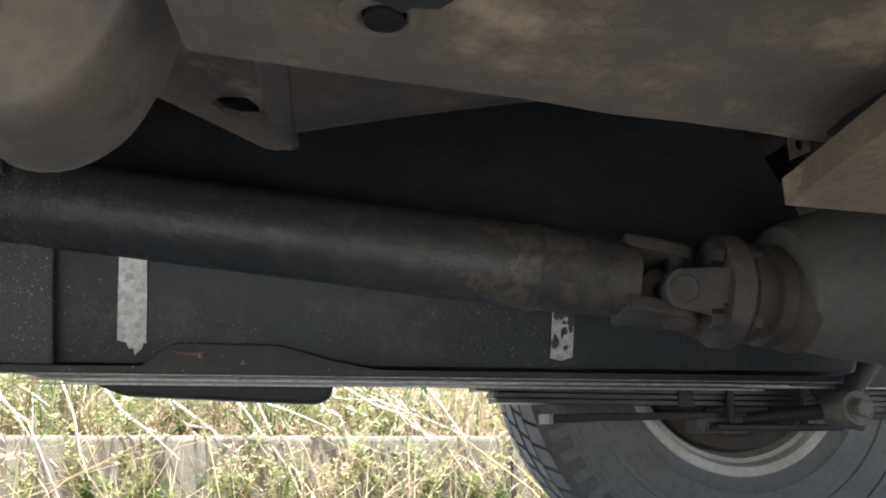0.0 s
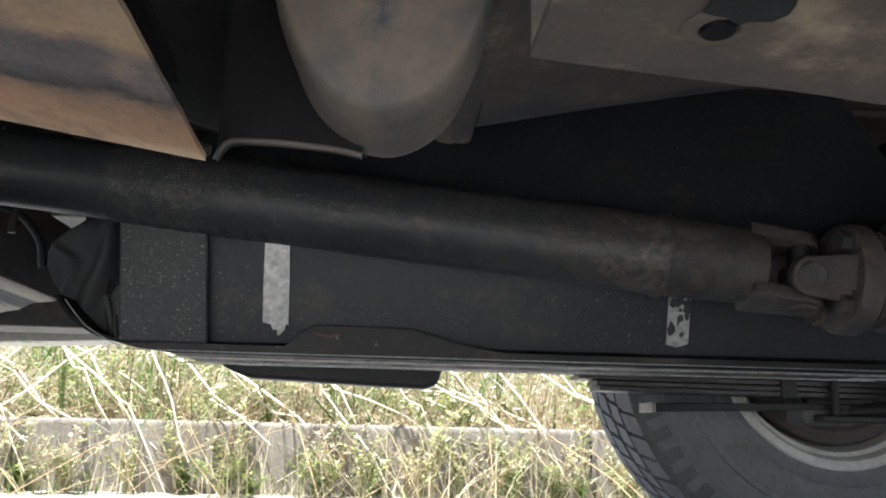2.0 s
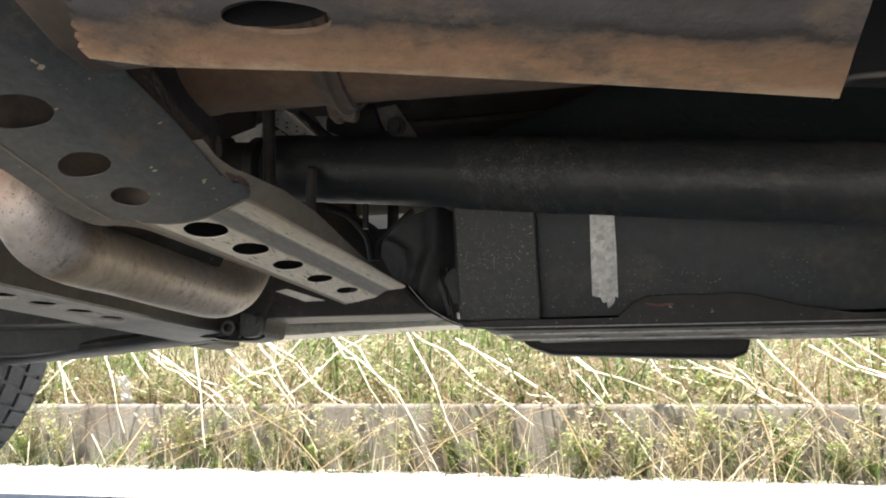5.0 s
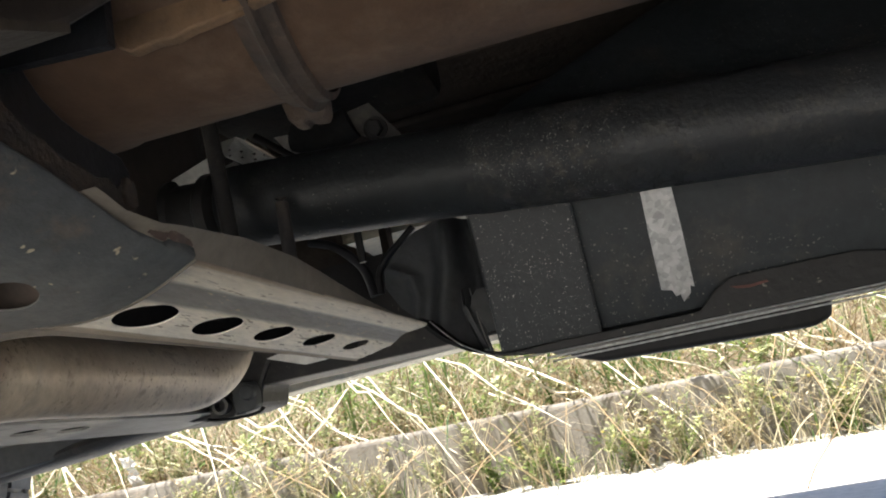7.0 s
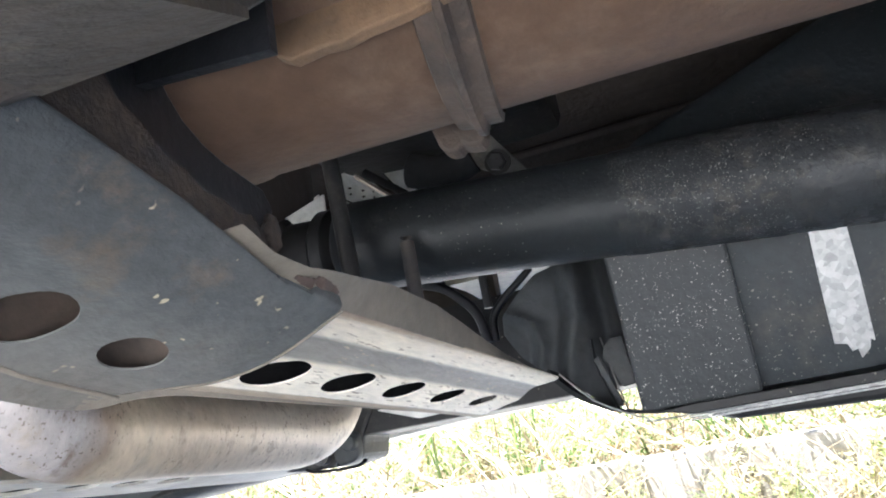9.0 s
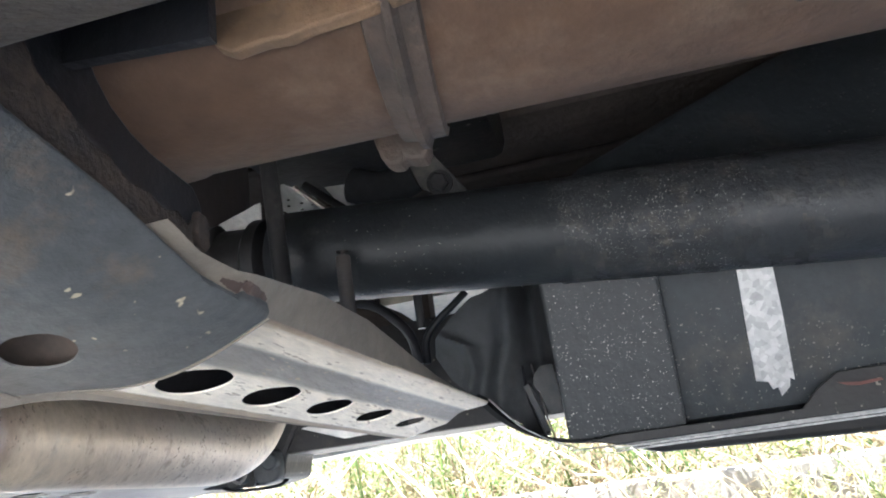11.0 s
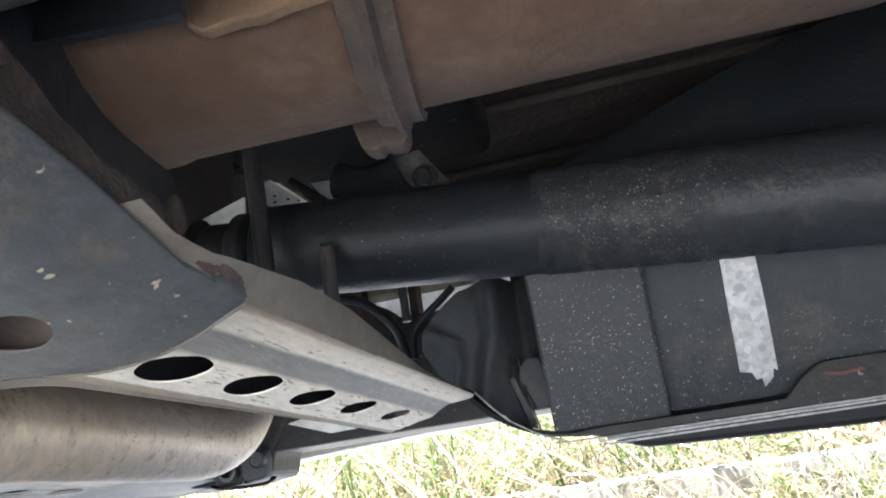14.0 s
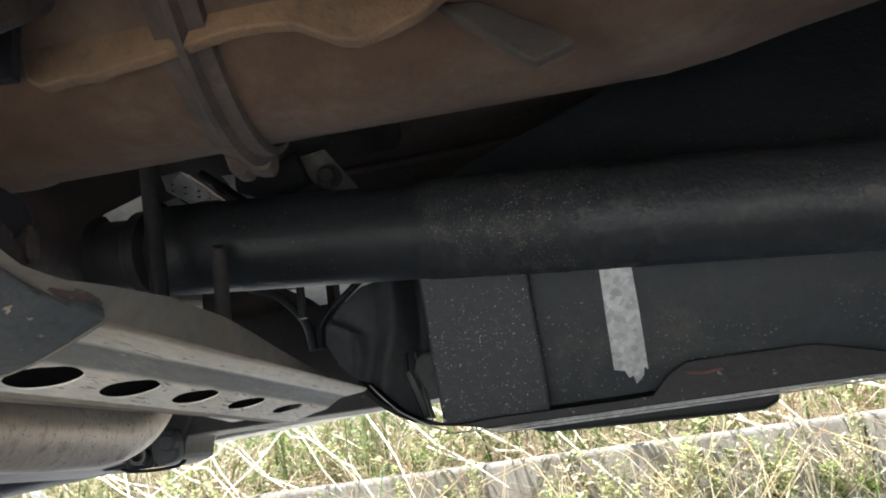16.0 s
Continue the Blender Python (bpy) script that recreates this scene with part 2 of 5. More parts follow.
PIPE = material("heat_stained_exhaust", (0.56, 0.49, 0.40), (0.37, 0.31, 0.24), rough=0.40, metal=0.3, stain=(0.17, 0.125, 0.09), stain_at=0.60, stain_scale=40.0, fleck=(0.17, 0.135, 0.105), fleck_at=0.630, fleck_scale=300.0, scale=14.0, stretch=(1, 1.6, 1),
                bands=((-0.25, 1.0, 0.0), -0.171, 0.010, [(0.400, (0.48, 0.20, 0.11)), (0.416, (0.43, 0.30, 0.23)), (0.430, (0.47, 0.43, 0.41)), (0.468, (0.40, 0.37, 0.36)), (0.482, (0.30, 0.235, 0.18)), (0.50, (0.56, 0.47, 0.35)), (0.56, (0.46, 0.38, 0.29)), (0.66, (0.56, 0.49, 0.41)), (0.80, (0.44, 0.37, 0.30))]))
GALV = material("galvanised_strip", (0.44, 0.44, 0.43), rough=0.42, metal=0.35, spangle=True, stain=(0.26, 0.25, 0.23), stain_at=0.64, stain_scale=30.0, bump=0.03)
FOIL_EDGE = material("dirty_foil_edge", (0.06, 0.06, 0.06), rough=0.5)
RUBBER = material("tyre_rubber", (0.205, 0.207, 0.208), (0.16, 0.162, 0.163), rough=0.75, stain=(0.11, 0.10, 0.085), stain_at=0.58)
TREAD = material("worn_tread_rubber", (0.145, 0.146, 0.147), (0.10, 0.101, 0.102), rough=0.8, stain=(0.14, 0.13, 0.115), stain_at=0.58, stain_scale=30.0)
RIM = material("silver_rim_paint", (0.78, 0.76, 0.70), (0.62, 0.59, 0.53), rough=0.4, metal=0.25, stain=(0.3, 0.25, 0.19), stain_at=0.64)
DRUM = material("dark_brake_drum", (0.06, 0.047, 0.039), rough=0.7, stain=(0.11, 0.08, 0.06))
# Blue-grey tint paints the sky's reflection on the steel edges.
BLUE_EDGE = material("worn_steel_sky_tint", (0.034, 0.042, 0.058), (0.014, 0.017, 0.023), rough=0.7, metal=0.0, stain=(0.085, 0.060, 0.043), stain_at=0.53, stain_scale=30.0, scale=30.0, stretch=(0.25, 1, 1), bump=0.15)
BRIGHT = material("bright_dusty_metal", (0.45, 0.45, 0.44), (0.3, 0.29, 0.27), rough=0.35, metal=0.7, stain=(0.25, 0.21, 0.17), stain_at=0.62)
ALUMINIUM = material("dull_aluminium_sheet", (0.80, 0.79, 0.75), (0.66, 0.65, 0.61), rough=0.5, metal=0.1, stain=(0.2, 0.17, 0.14), stain_at=0.62, scale=40.0, bump=0.6)
ALLOY = material("grey_cast_alloy", (0.4, 0.38, 0.34), (0.27, 0.25, 0.22), rough=0.6, metal=0.3, stain=(0.16, 0.13, 0.1), bump=0.5)
PAINT = material("cream_body_paint", (0.74, 0.70, 0.60), (0.70, 0.66, 0.56), rough=0.3, stain=(0.4, 0.35, 0.27), stain_at=0.66)
UNDER = material("black_underseal", (0.075, 0.062, 0.053), (0.048, 0.040, 0.034), rough=0.85, bump=0.5, spec=0.15)
RED = material("faded_red_mark", (0.15, 0.055, 0.045), rough=0.7)
CABLE = material("black_cable", (0.026, 0.027, 0.030), rough=0.35)
ROAD = material("pale_asphalt", (0.60, 0.575, 0.53), (0.50, 0.475, 0.435), rough=0.9, scale=1.5, fine=60.0, stain=(0.55, 0.54, 0.51), stain_at=0.6, bump=0.5)
KERB = material("weathered_concrete", (0.265, 0.240, 0.203), (0.185, 0.167, 0.141), rough=0.9, scale=5.0, stain=(0.16, 0.13, 0.10), stain_at=0.57, stain_scale=3.0, fleck=(0.10, 0.085, 0.065), fleck_at=0.66, fleck_scale=70.0, bump=0.5)
SOIL = material("dry_soil", (0.20, 0.15, 0.09), (0.13, 0.10, 0.06), rough=0.95, scale=3.0, fine=25.0, bump=0.8)


def leaf_material(name, c1, c2, through_light=0.35):
    m = bpy.data.materials.new(name)
    m.use_nodes = True
    n, l = m.node_tree.nodes, m.node_tree.links
    b = n["Principled BSDF"]
    geo, mx = n.new("ShaderNodeNewGeometry"), n.new("ShaderNodeMix")
    mx.data_type = "RGBA"
    mx.inputs[6].default_value, mx.inputs[7].default_value = (*c1, 1), (*c2, 1)
    l.new(geo.outputs["Random Per Island"], mx.inputs[0])
    l.new(mx.outputs[2], b.inputs["Base Color"])
    b.inputs["Roughness"].default_value = 0.4
    tr, add = n.new("ShaderNodeBsdfTranslucent"), n.new("ShaderNodeMixShader")
    add.inputs[0].default_value = through_light
    l.new(mx.outputs[2], tr.inputs[0])
    l.new(b.outputs[0], add.inputs[1])
    l.new(tr.outputs[0], add.inputs[2])
    l.new(add.outputs[0], n["Material Output"].inputs[0])
    return m


GREEN = leaf_material("green_grass", (0.045, 0.10, 0.022), (0.17, 0.245, 0.062))
STRAW = leaf_material("dry_straw", (0.30, 0.235, 0.13), (0.78, 0.70, 0.50))
PALE_STRAW = leaf_material("bleached_straw", (0.66, 0.58, 0.40), (0.86, 0.80, 0.64), 0.2)
THATCH = leaf_material("brown_thatch", (0.12, 0.078, 0.038), (0.44, 0.32, 0.17), 0.3)
# Paler leaf tone paints the glare on overexposed weeds.
WEED_PALE = leaf_material("glare_pale_weed_leaf", (0.26, 0.31, 0.10), (0.66, 0.66, 0.38))
WEED = leaf_material("weed_leaf", (0.10, 0.18, 0.035), (0.36, 0.43, 0.13))
FLOWER = leaf_material("yellow_flower", (0.6, 0.48, 0.04), (0.7, 0.6, 0.12))
PAPER = leaf_material("white_litter", (0.75, 0.75, 0.73), (0.8, 0.8, 0.78), 0.2)


# ---- mesh helpers ----
def part(name, bm, mat, parent=None, label="", smooth=None):
    me = bpy.data.meshes.new(name)
    bm.normal_update()
    bm.to_mesh(me)
    bm.free()
    me.materials.append(mat)
    if smooth:
        me.shade_smooth()
        me.set_sharp_from_angle(angle=radians(smooth))
    ob = new(name, me)
    if parent is not None:
        ob.parent = parent
    if label:
        tagged(ob, label)
    return ob


def box(lo, hi, bevel=0.0, m=None, bm=None, seg=2):
    bm = bm or bmesh.new()
    c = [(a + b) / 2 for a, b in zip(lo, hi)]
    r = bmesh.ops.create_cube(bm, size=1, matrix=(m or Matrix()) @ Matrix.Translation(c) @ Matrix.Diagonal((*[b - a for a, b in zip(lo, hi)], 1)))
    if bevel:
        es = {e for v in r["verts"] for e in v.link_edges}
        bmesh.ops.bevel(bm, geom=list(es), offset=bevel, segments=seg, affect="EDGES", profile=0.5)
    return bm


def sweep(points, radii, sides=24, bm=None, flat=(1.0, 1.0), caps=True, up=(0, 0, 1)):
    """A tube along points; flat squashes its cross-section sideways and upwards."""
    bm = bm or bmesh.new()
    pts = [Vector(p) for p in points]
    if not hasattr(radii, "__len__"):
        radii = [radii] * len(pts)
    rings = []
    for i, p in enumerate(pts):
        d = (pts[min(i + 1, len(pts) - 1)] - pts[max(i - 1, 0)]).normalized()
        side = d.cross(Vector(up))
        side = side.normalized() if side.length > 1e-3 else Vector((1, 0, 0))
        top = side.cross(d)
        rings.append([bm.verts.new(p + radii[i] * (flat[0] * math.cos(k * math.tau / sides) * side + flat[1] * math.sin(k * math.tau / sides) * top)) for k in range(sides)])
    for a, b in zip(rings, rings[1:]):
        for k in range(sides):
            bm.faces.new((a[k], a[(k + 1) % sides], b[(k + 1) % sides], b[k]))
    if caps:
        bm.faces.new(rings[0][::-1])
        bm.faces.new(rings[-1])
    bmesh.ops.recalc_face_normals(bm, faces=bm.faces)
    return bm


def smooth_path(points, steps=8):
    """Catmull-Rom through the points."""
    p = [Vector(q) for q in points]
    p = [2 * p[0] - p[1], *p, 2 * p[-1] - p[-2]]
    out = []
    for i in range(1, len(p) - 2):
        for k in range(steps):
            t = k / steps
            out.append(0.5 * (2 * p[i] + (p[i + 1] - p[i - 1]) * t + (2 * p[i - 1] - 5 * p[i] + 4 * p[i + 1] - p[i + 2]) * t * t + (3 * p[i] - p[i - 1] - 3 * p[i + 1] + p[i + 2]) * t ** 3))
    return [*out, p[-2]]


def lathe(profile, m, sides=64, bm=None, close=False):
    """Turns (radius, along) pairs round the local x axis of m."""
    bm = bm or bmesh.new()
    rings = [[bm.verts.new(m @ Vector((h, r * math.cos(k * math.tau / sides), r * math.sin(k * math.tau / sides)))) for k in range(sides)] for r, h in profile]
    pairs = list(zip(rings, rings[1:])) + ([(rings[-1], rings[0])] if close else [])
    for a, b in pairs:
        for k in range(sides):
            bm.faces.new((a[k], a[(k + 1) % sides], b[(k + 1) % sides], b[k]))
    if not close:
        for r, ring in ((profile[0][0], rings[0]), (profile[-1][0], rings[-1])):
            if r > 1e-4:
                bm.faces.new(ring)
    bmesh.ops.recalc_face_normals(bm, faces=bm.faces)
    return bm


def ellipse(cx, cy, rx, ry, n=28):
    return [(cx + rx * math.cos(k * math.tau / n), cy + ry * math.sin(k * math.tau / n)) for k in range(n)]


def sheet(outline, holes, place, thick, bm=None):
    """A flat sheet with holes: 2D outline and holes, place(u, v) gives the point, thick the vector through it."""
    bm = bm or bmesh.new()
    edges = []
    for loop in (outline, *holes):
        vs = [bm.verts.new((u, v, 0)) for u, v in loop]
        edges += [bm.edges.new((vs[i], vs[(i + 1) % len(vs)])) for i in range(len(vs))]
    f = bmesh.ops.triangle_fill(bm, edges=edges, use_beauty=True, use_dissolve=False, normal=(0, 0, 1))
    faces = [g for g in f["geom"] if isinstance(g, bmesh.types.BMFace)]
    ex = bmesh.ops.extrude_face_region(bm, geom=faces)
    upper = {v for v in ex["geom"] if isinstance(v, bmesh.types.BMVert)}
    t = Vector(thick)
    for v in bm.verts:
        q = Vector(place(v.co.x, v.co.y))
        v.co = q + t if v in upper else q
    bmesh.ops.recalc_face_normals(bm, faces=bm.faces)
    return bm


def span(lo, hi, step):
    n = max(2, round((hi - lo) / step))
    return [lo + (hi - lo) * k / n for k in range(n + 1)]


def pressed(us, vs, holes, place, thick, keep=None):
    """A curved sheet over a u, v grid with elliptic holes (u, v, ru, rv); place(u, v) gives the point."""
    bm = bmesh.new()
    grid = [[bm.verts.new((u, v, 0)) for u in us] for v in vs]
    for a, b in zip(grid, grid[1:]):
        for i in range(len(us) - 1):
            bm.faces.new((a[i], a[i + 1], b[i + 1], b[i]))
    for cu, cv, ru, rv in holes:
        gone = [f for f in bm.faces if any(((w.co.x - cu) / ru) ** 2 + ((w.co.y - cv) / rv) ** 2 < 0.80 for w in f.verts)]
        rim = {w for f in gone for w in f.verts}
        bmesh.ops.delete(bm, geom=gone, context="FACES")
        for w in rim:
            if w.is_valid:
                d = math.hypot((w.co.x - cu) / ru, (w.co.y - cv) / rv)
                w.co.x, w.co.y = cu + (w.co.x - cu) / d, cv + (w.co.y - cv) / d
    if keep:
        bmesh.ops.delete(bm, geom=[f for f in bm.faces if not keep(*f.calc_center_median()[:2])], context="FACES")
    ex = bmesh.ops.extrude_face_region(bm, geom=bm.faces[:])
    upper = {w for w in ex["geom"] if isinstance(w, bmesh.types.BMVert)}
    t = Vector(thick)
    for w in bm.verts:
        q = Vector(place(w.co.x, w.co.y))
        w.co = q + t if w in upper else q
    bmesh.ops.recalc_face_normals(bm, faces=bm.faces)
    return bm


def prism(outline, axis, lo, hi, bevel=0.0, bm=None):
    """A 2D outline drawn out along x, y or z; the outline's axes are the two others in order."""
    bm = bm or bmesh.new()
    def at(u, v, w):
        return {"x": (w, u, v), "y": (u, w, v), "z": (u, v, w)}[axis]
    a = [bm.verts.new(at(u, v, lo)) for u, v in outline]
    b = [bm.verts.new(at(u, v, hi)) for u, v in outline]
    n = len(a)
    fs = [bm.faces.new(a), bm.faces.new(b[::-1])] + [bm.faces.new((a[i], b[i], b[(i + 1) % n], a[(i + 1) % n])) for i in range(n)]
    bmesh.ops.recalc_face_normals(bm, faces=fs)
    if bevel:
        es = list({e for f in fs for e in f.edges})
        bmesh.ops.bevel(bm, geom=es, offset=bevel, segments=2, affect="EDGES", profile=0.5)
    return bm


def pillow(outline, axis, lo, hi, edge, steps=5):
    """A 2D outline drawn out along an axis, with rounded rims."""
    bm = bmesh.new()
    n = len(outline)
    cu, cv = sum(p[0] for p in outline) / n, sum(p[1] for p in outline) / n
    size = max(max(abs(p[0] - cu), abs(p[1] - cv)) for p in outline)
    prof = [(lo + edge * (1 - math.cos(a)), 1 - edge / size * (1 - math.sin(a))) for a in [math.pi / 2 * k / steps for k in range(steps + 1)]]
    prof += [(lo + hi - w, f) for w, f in reversed(prof)]
    rings = []
    for w, f in prof:
        ring = []
        for u, v in outline:
            u2, v2 = cu + (u - cu) * f, cv + (v - cv) * f
            ring.append(bm.verts.new({"x": (w, u2, v2), "y": (u2, w, v2), "z": (u2, v2, w)}[axis]))
        rings.append(ring)
    for a, b in zip(rings, rings[1:]):
        for k in range(n):
            bm.faces.new((a[k], a[(k + 1) % n], b[(k + 1) % n], b[k]))
    bm.faces.new(rings[0])
    bm.faces.new(rings[-1])
    bmesh.ops.recalc_face_normals(bm, faces=bm.faces)
    return bm


def blot(cx, cy, rx, ry, seed, n=18):
    """An uneven closed outline."""
    r = random.Random(seed)
    return [(cx + rx * r.uniform(0.65, 1.1) * math.cos(k * math.tau / n), cy + ry * r.uniform(0.65, 1.1) * math.sin(k * math.tau / n)) for k in range(n)]


def hexbolt(centre, direction, r=0.009, h=0.008, bm=None):
    d = Vector(direction).normalized()
    c = Vector(centre)
    bm = bm or bmesh.new()
    sweep([c, c + d * h * 0.25], r * 1.35, 16, bm, up=(0.3, 0.2, 1))
    return sweep([c + d * h * 0.25, c + d * h * 0.9, c + d * h], [r, r, r * 0.8], 6, bm, up=(0.3, 0.2, 1))


def thing(name, place, label, category, kind="", group=""):
    ob = new(name)
    ob.location = place
    ob.empty_display_size = 0.1
    return tagged(ob, label, category, group, kind)


# ---- ground ----
def ground_sheet():
    bm = bmesh.new()
    ys = [2.80, 3.0, 3.3, 3.8, 4.5, 5.5, 7.0, 9.0, 14.0, 40.0, 400.0]
    zs = [0.20, 0.21, 0.25, 0.36, 0.55, 0.80, 1.1, 1.35, 1.6, 1.7, 1.7]
    xs = [-400, -60, -20] + [-12 + 0.5 * i for i in range(41)] + [20, 60, 400]
    grid = [[bm.verts.new((x, y, z + (0.03 * noise.noise((x * 1.7, y * 1.7, 0)) if 2.8 < y < 14 else 0))) for x in xs] for y, z in zip(ys, zs)]
    for a, b in zip(grid, grid[1:]):
        for i in range(len(xs) - 1):
            bm.faces.new((a[i], a[i + 1], b[i + 1], b[i]))
    return bm


verge = part("ground", ground_sheet(), SOIL, smooth=60)
tagged(verge, "dry soil verge rising behind the kerb", "ground", kind="structure")
road = part("road", box((-400, -300, -0.3), (400, 2.80, 0.0)), ROAD)
tagged(road, "pale sunlit asphalt road beside the kerb", "road", kind="structure")

kerb = thing("kerb", (0, 2.65, 0), "weathered concrete kerb with weeds in front", "kerb", kind="structure")


def kerb_stone(length):
    return box((0.0015, 0, -0.05), (length - 0.0015, 0.15, 0.240), 0.016, seg=3)


stone = kerb_stone(2.0)
first = part("kerb_stone", stone, KERB, kerb)
for i in range(-5, 5):
    o = first if i == -5 else new("kerb_stone", first.data)
    o.parent = kerb
    o.location = (i * 2.0 + 0.62, random.uniform(-0.003, 0.003), random.uniform(-0.003, 0.002))
    o.rotation_euler = (0, radians(random.uniform(-0.1, 0.1)), radians(random.uniform(-0.1, 0.1)))

part("kerb_chip", prism(blot(0.115, 0.198, 0.013, 0.0045, 3), "y", -0.003, 0.004), SOIL, kerb, "dark chipped spot")

# ---- truck ----
CENTRE = 0.615
truck = thing("pickup_truck", (0.0, 0.0, 0.0), "cream pickup truck seen from below with rusty dusty underside", "truck")

def body_side(y0, y1):
    def arc(cx):
        return [(cx + 0.49 * math.cos(a), 0.42 + 0.49 * math.sin(a)) for a in [math.pi * (1 - k / 14) for k in range(15)]]
    # The left side is unseen; it hangs lower to hold back light.
    low = 0.40 if y0 > CENTRE else 0.345
    pts = [(-2.75, 0.45)] + arc(FRONT_X) + [(-0.95, low), (0.0, low + 0.01)] + arc(REAR_X) + [(1.85, 0.50), (1.9, 1.05), (0.2, 1.08), (0.15, 1.55), (-0.2, 1.78), (-0.9, 1.78), (-1.5, 1.12), (-2.6, 1.02), (-2.78, 0.75)]
    return sheet(pts, [], lambda u, v: (u, y0 + (0.12 * (v - 1.08) / 0.7 * (1 if y0 < CENTRE else -1) if v > 1.08 else 0), v), (0, y1 - y0, 0))


REAR_X, FRONT_X = 0.718, -1.955
part("side_panel", body_side(1.42, 1.46), PAINT, truck, "cream painted body side")
part("side_panel", body_side(-0.23, -0.19), PAINT, truck, "cream painted body side")
roof = prism([(-2.75, 0.75), (-2.6, 1.0), (-1.5, 1.1), (-0.9, 1.76), (-0.2, 1.76), (0.13, 1.55), (0.18, 1.05), (0.2, 0.9), (1.88, 0.9), (1.88, 0.88), (0.1, 0.86), (-2.7, 0.74)], "y", -0.1, 1.33)
part("cab_shell", roof, PAINT, truck)
part("floor_pan", box((-1.5, -0.18, 0.70), (1.86, 1.41, 0.72)), UNDER, truck, "black undersealed floor pan")
for k in range(9):
    part("floor_rib", box((-1.45, -0.05 + k * 0.16, 0.688), (1.8, 0.03 + k * 0.16, 0.701), 0.005, seg=1), UNDER, truck)
part("rocker_panel", sheet([(-0.86, 1.152), (-0.43, 1.152), (-0.43, 1.415), (-0.86, 1.415)], [], lambda u, v: (u, v, 0.560 - 0.10 * (v - 1.15)), (0, 0, 0.01)), PAINT, truck, "cream underside of the rocker panel")
# Dark screens added so only a jagged gap to the cream panel shows.
part("gap_screen", prism([(-0.64, 0.44), (-0.64, 0.560), (-0.602, 0.538), (-0.581, 0.518), (-0.572, 0.512), (-0.572, 0.60), (-0.561, 0.60), (-0.561, 0.505), (-0.54, 0.501), (-0.513, 0.526), (-0.47, 0.533), (-0.43, 0.540), (-0.43, 0.44)], "y", 1.12, 1.15), UNDER, truck, "black jagged screen around the cream gap")
for x0, x1, z1 in ((-1.40, -0.84, 0.70), (-0.76, -0.64, 0.70), (-0.43, 1.2, 0.70)):
    part("gap_screen", box((x0, 1.125, 0.46), (x1, 1.15, z1)), UNDER, truck)
# The left sill is unseen, added low to block light from that side.
for sill_y, drop in ((1.390, 0.0), (-0.245, 0.055)):
    part("sill", prism([(u, w - drop) for u, w in [(-1.45, 0.366), (-0.96, 0.371), (-0.56, 0.388), (0.2, 0.398), (0.2, 0.398), (-0.56, 0.3985), (-1.45, 0.3985)]], "y", sill_y, sill_y + 0.085, 0.004), PAINT, truck, "cream lower sill edge")

# right chassis rail behind the tank
def rail_z(u):
    return 0.325 + 0.040 * min(1, max(0, (-0.31 - u) / 0.07))


rail = pressed([-2.5] + span(-1.0, 0.9, 0.006) + [1.8], span(1.02, 1.10, 0.005), [(-0.345 + 0.16 * k, 1.06, 0.026, 0.014) for k in range(6)] + [(-0.8, 1.06, 0.02, 0.013)],
               lambda u, v: (u, v, rail_z(u)), (0, 0, 0.004))
part("chassis_rail", rail, RAIL_DUST, truck, "dusty brown-black chassis rail with oval drain holes")
for y0, y1 in ((1.016, 1.0195), (1.1005, 1.105)):
    part("rail_web", prism([(-2.5, 0.366), (-0.38, 0.366), (-0.31, 0.326), (1.8, 0.326), (1.8, 0.50), (-2.5, 0.50)], "y", y0, y1), STEEL, truck)
# Bright bead stands in for the glint on the rail's lower edge.
part("rail_bead", sweep([(-0.30, 1.018, 0.3245), (1.8, 1.018, 0.3235)], 0.0016, 8), BRIGHT, truck, "bright bead drawn for the glint along the lower rail", smooth=60)

# fuel tank
tank = thing("fuel_tank", (0, 0, 0), "", "")
tank.parent = truck
tagged(tank, "black plastic fuel tank above a steel guard")
tb = prism([(-0.374, 0.3275), (0.612, 0.3275), (0.612, 0.43), (0.535, 0.485), (0.52, 0.698), (0.03, 0.698), (-0.14, 0.648), (-0.327, 0.5635), (-0.374, 0.528)], "y", 0.803, 1.0, 0.010)


def leaning(bm):
    """The tank's inner side leans in towards the shaft as it rises."""
    for v in bm.verts:
        if v.co.y < 0.84:
            v.co.y += 0.54 * max(0.0, v.co.z - 0.50) - 0.35 * min(0.13, max(0.0, v.co.z - 0.338))
    return bm


bmesh.ops.bisect_plane(tb, geom=tb.verts[:] + tb.edges[:] + tb.faces[:], plane_co=(0, 0, 0.468), plane_no=(0, 0, 1))
bmesh.ops.bisect_plane(tb, geom=tb.verts[:] + tb.edges[:] + tb.faces[:], plane_co=(0, 0, 0.50), plane_no=(0, 0, 1))
leaning(tb)
part("tank_shell", tb, TANK, tank, smooth=40)
part("mounting_flap", leaning(box((-0.378, 0.794, 0.326), (-0.283, 0.8025, 0.462), 0.003)), FLAP, tank, "black rubber flap speckled with pale grit")
lip = [(-0.365, 0.3245), (-0.34, 0.3185), (0.58, 0.317), (0.58, 0.324), (0.044, 0.325), (0.0, 0.333), (-0.06, 0.349), (-0.165, 0.350), (-0.182, 0.340), (-0.197, 0.326), (-0.34, 0.3265)]
part("guard_lip", prism(lip, "y", 0.790, 0.794, 0.001), STEEL, tank)


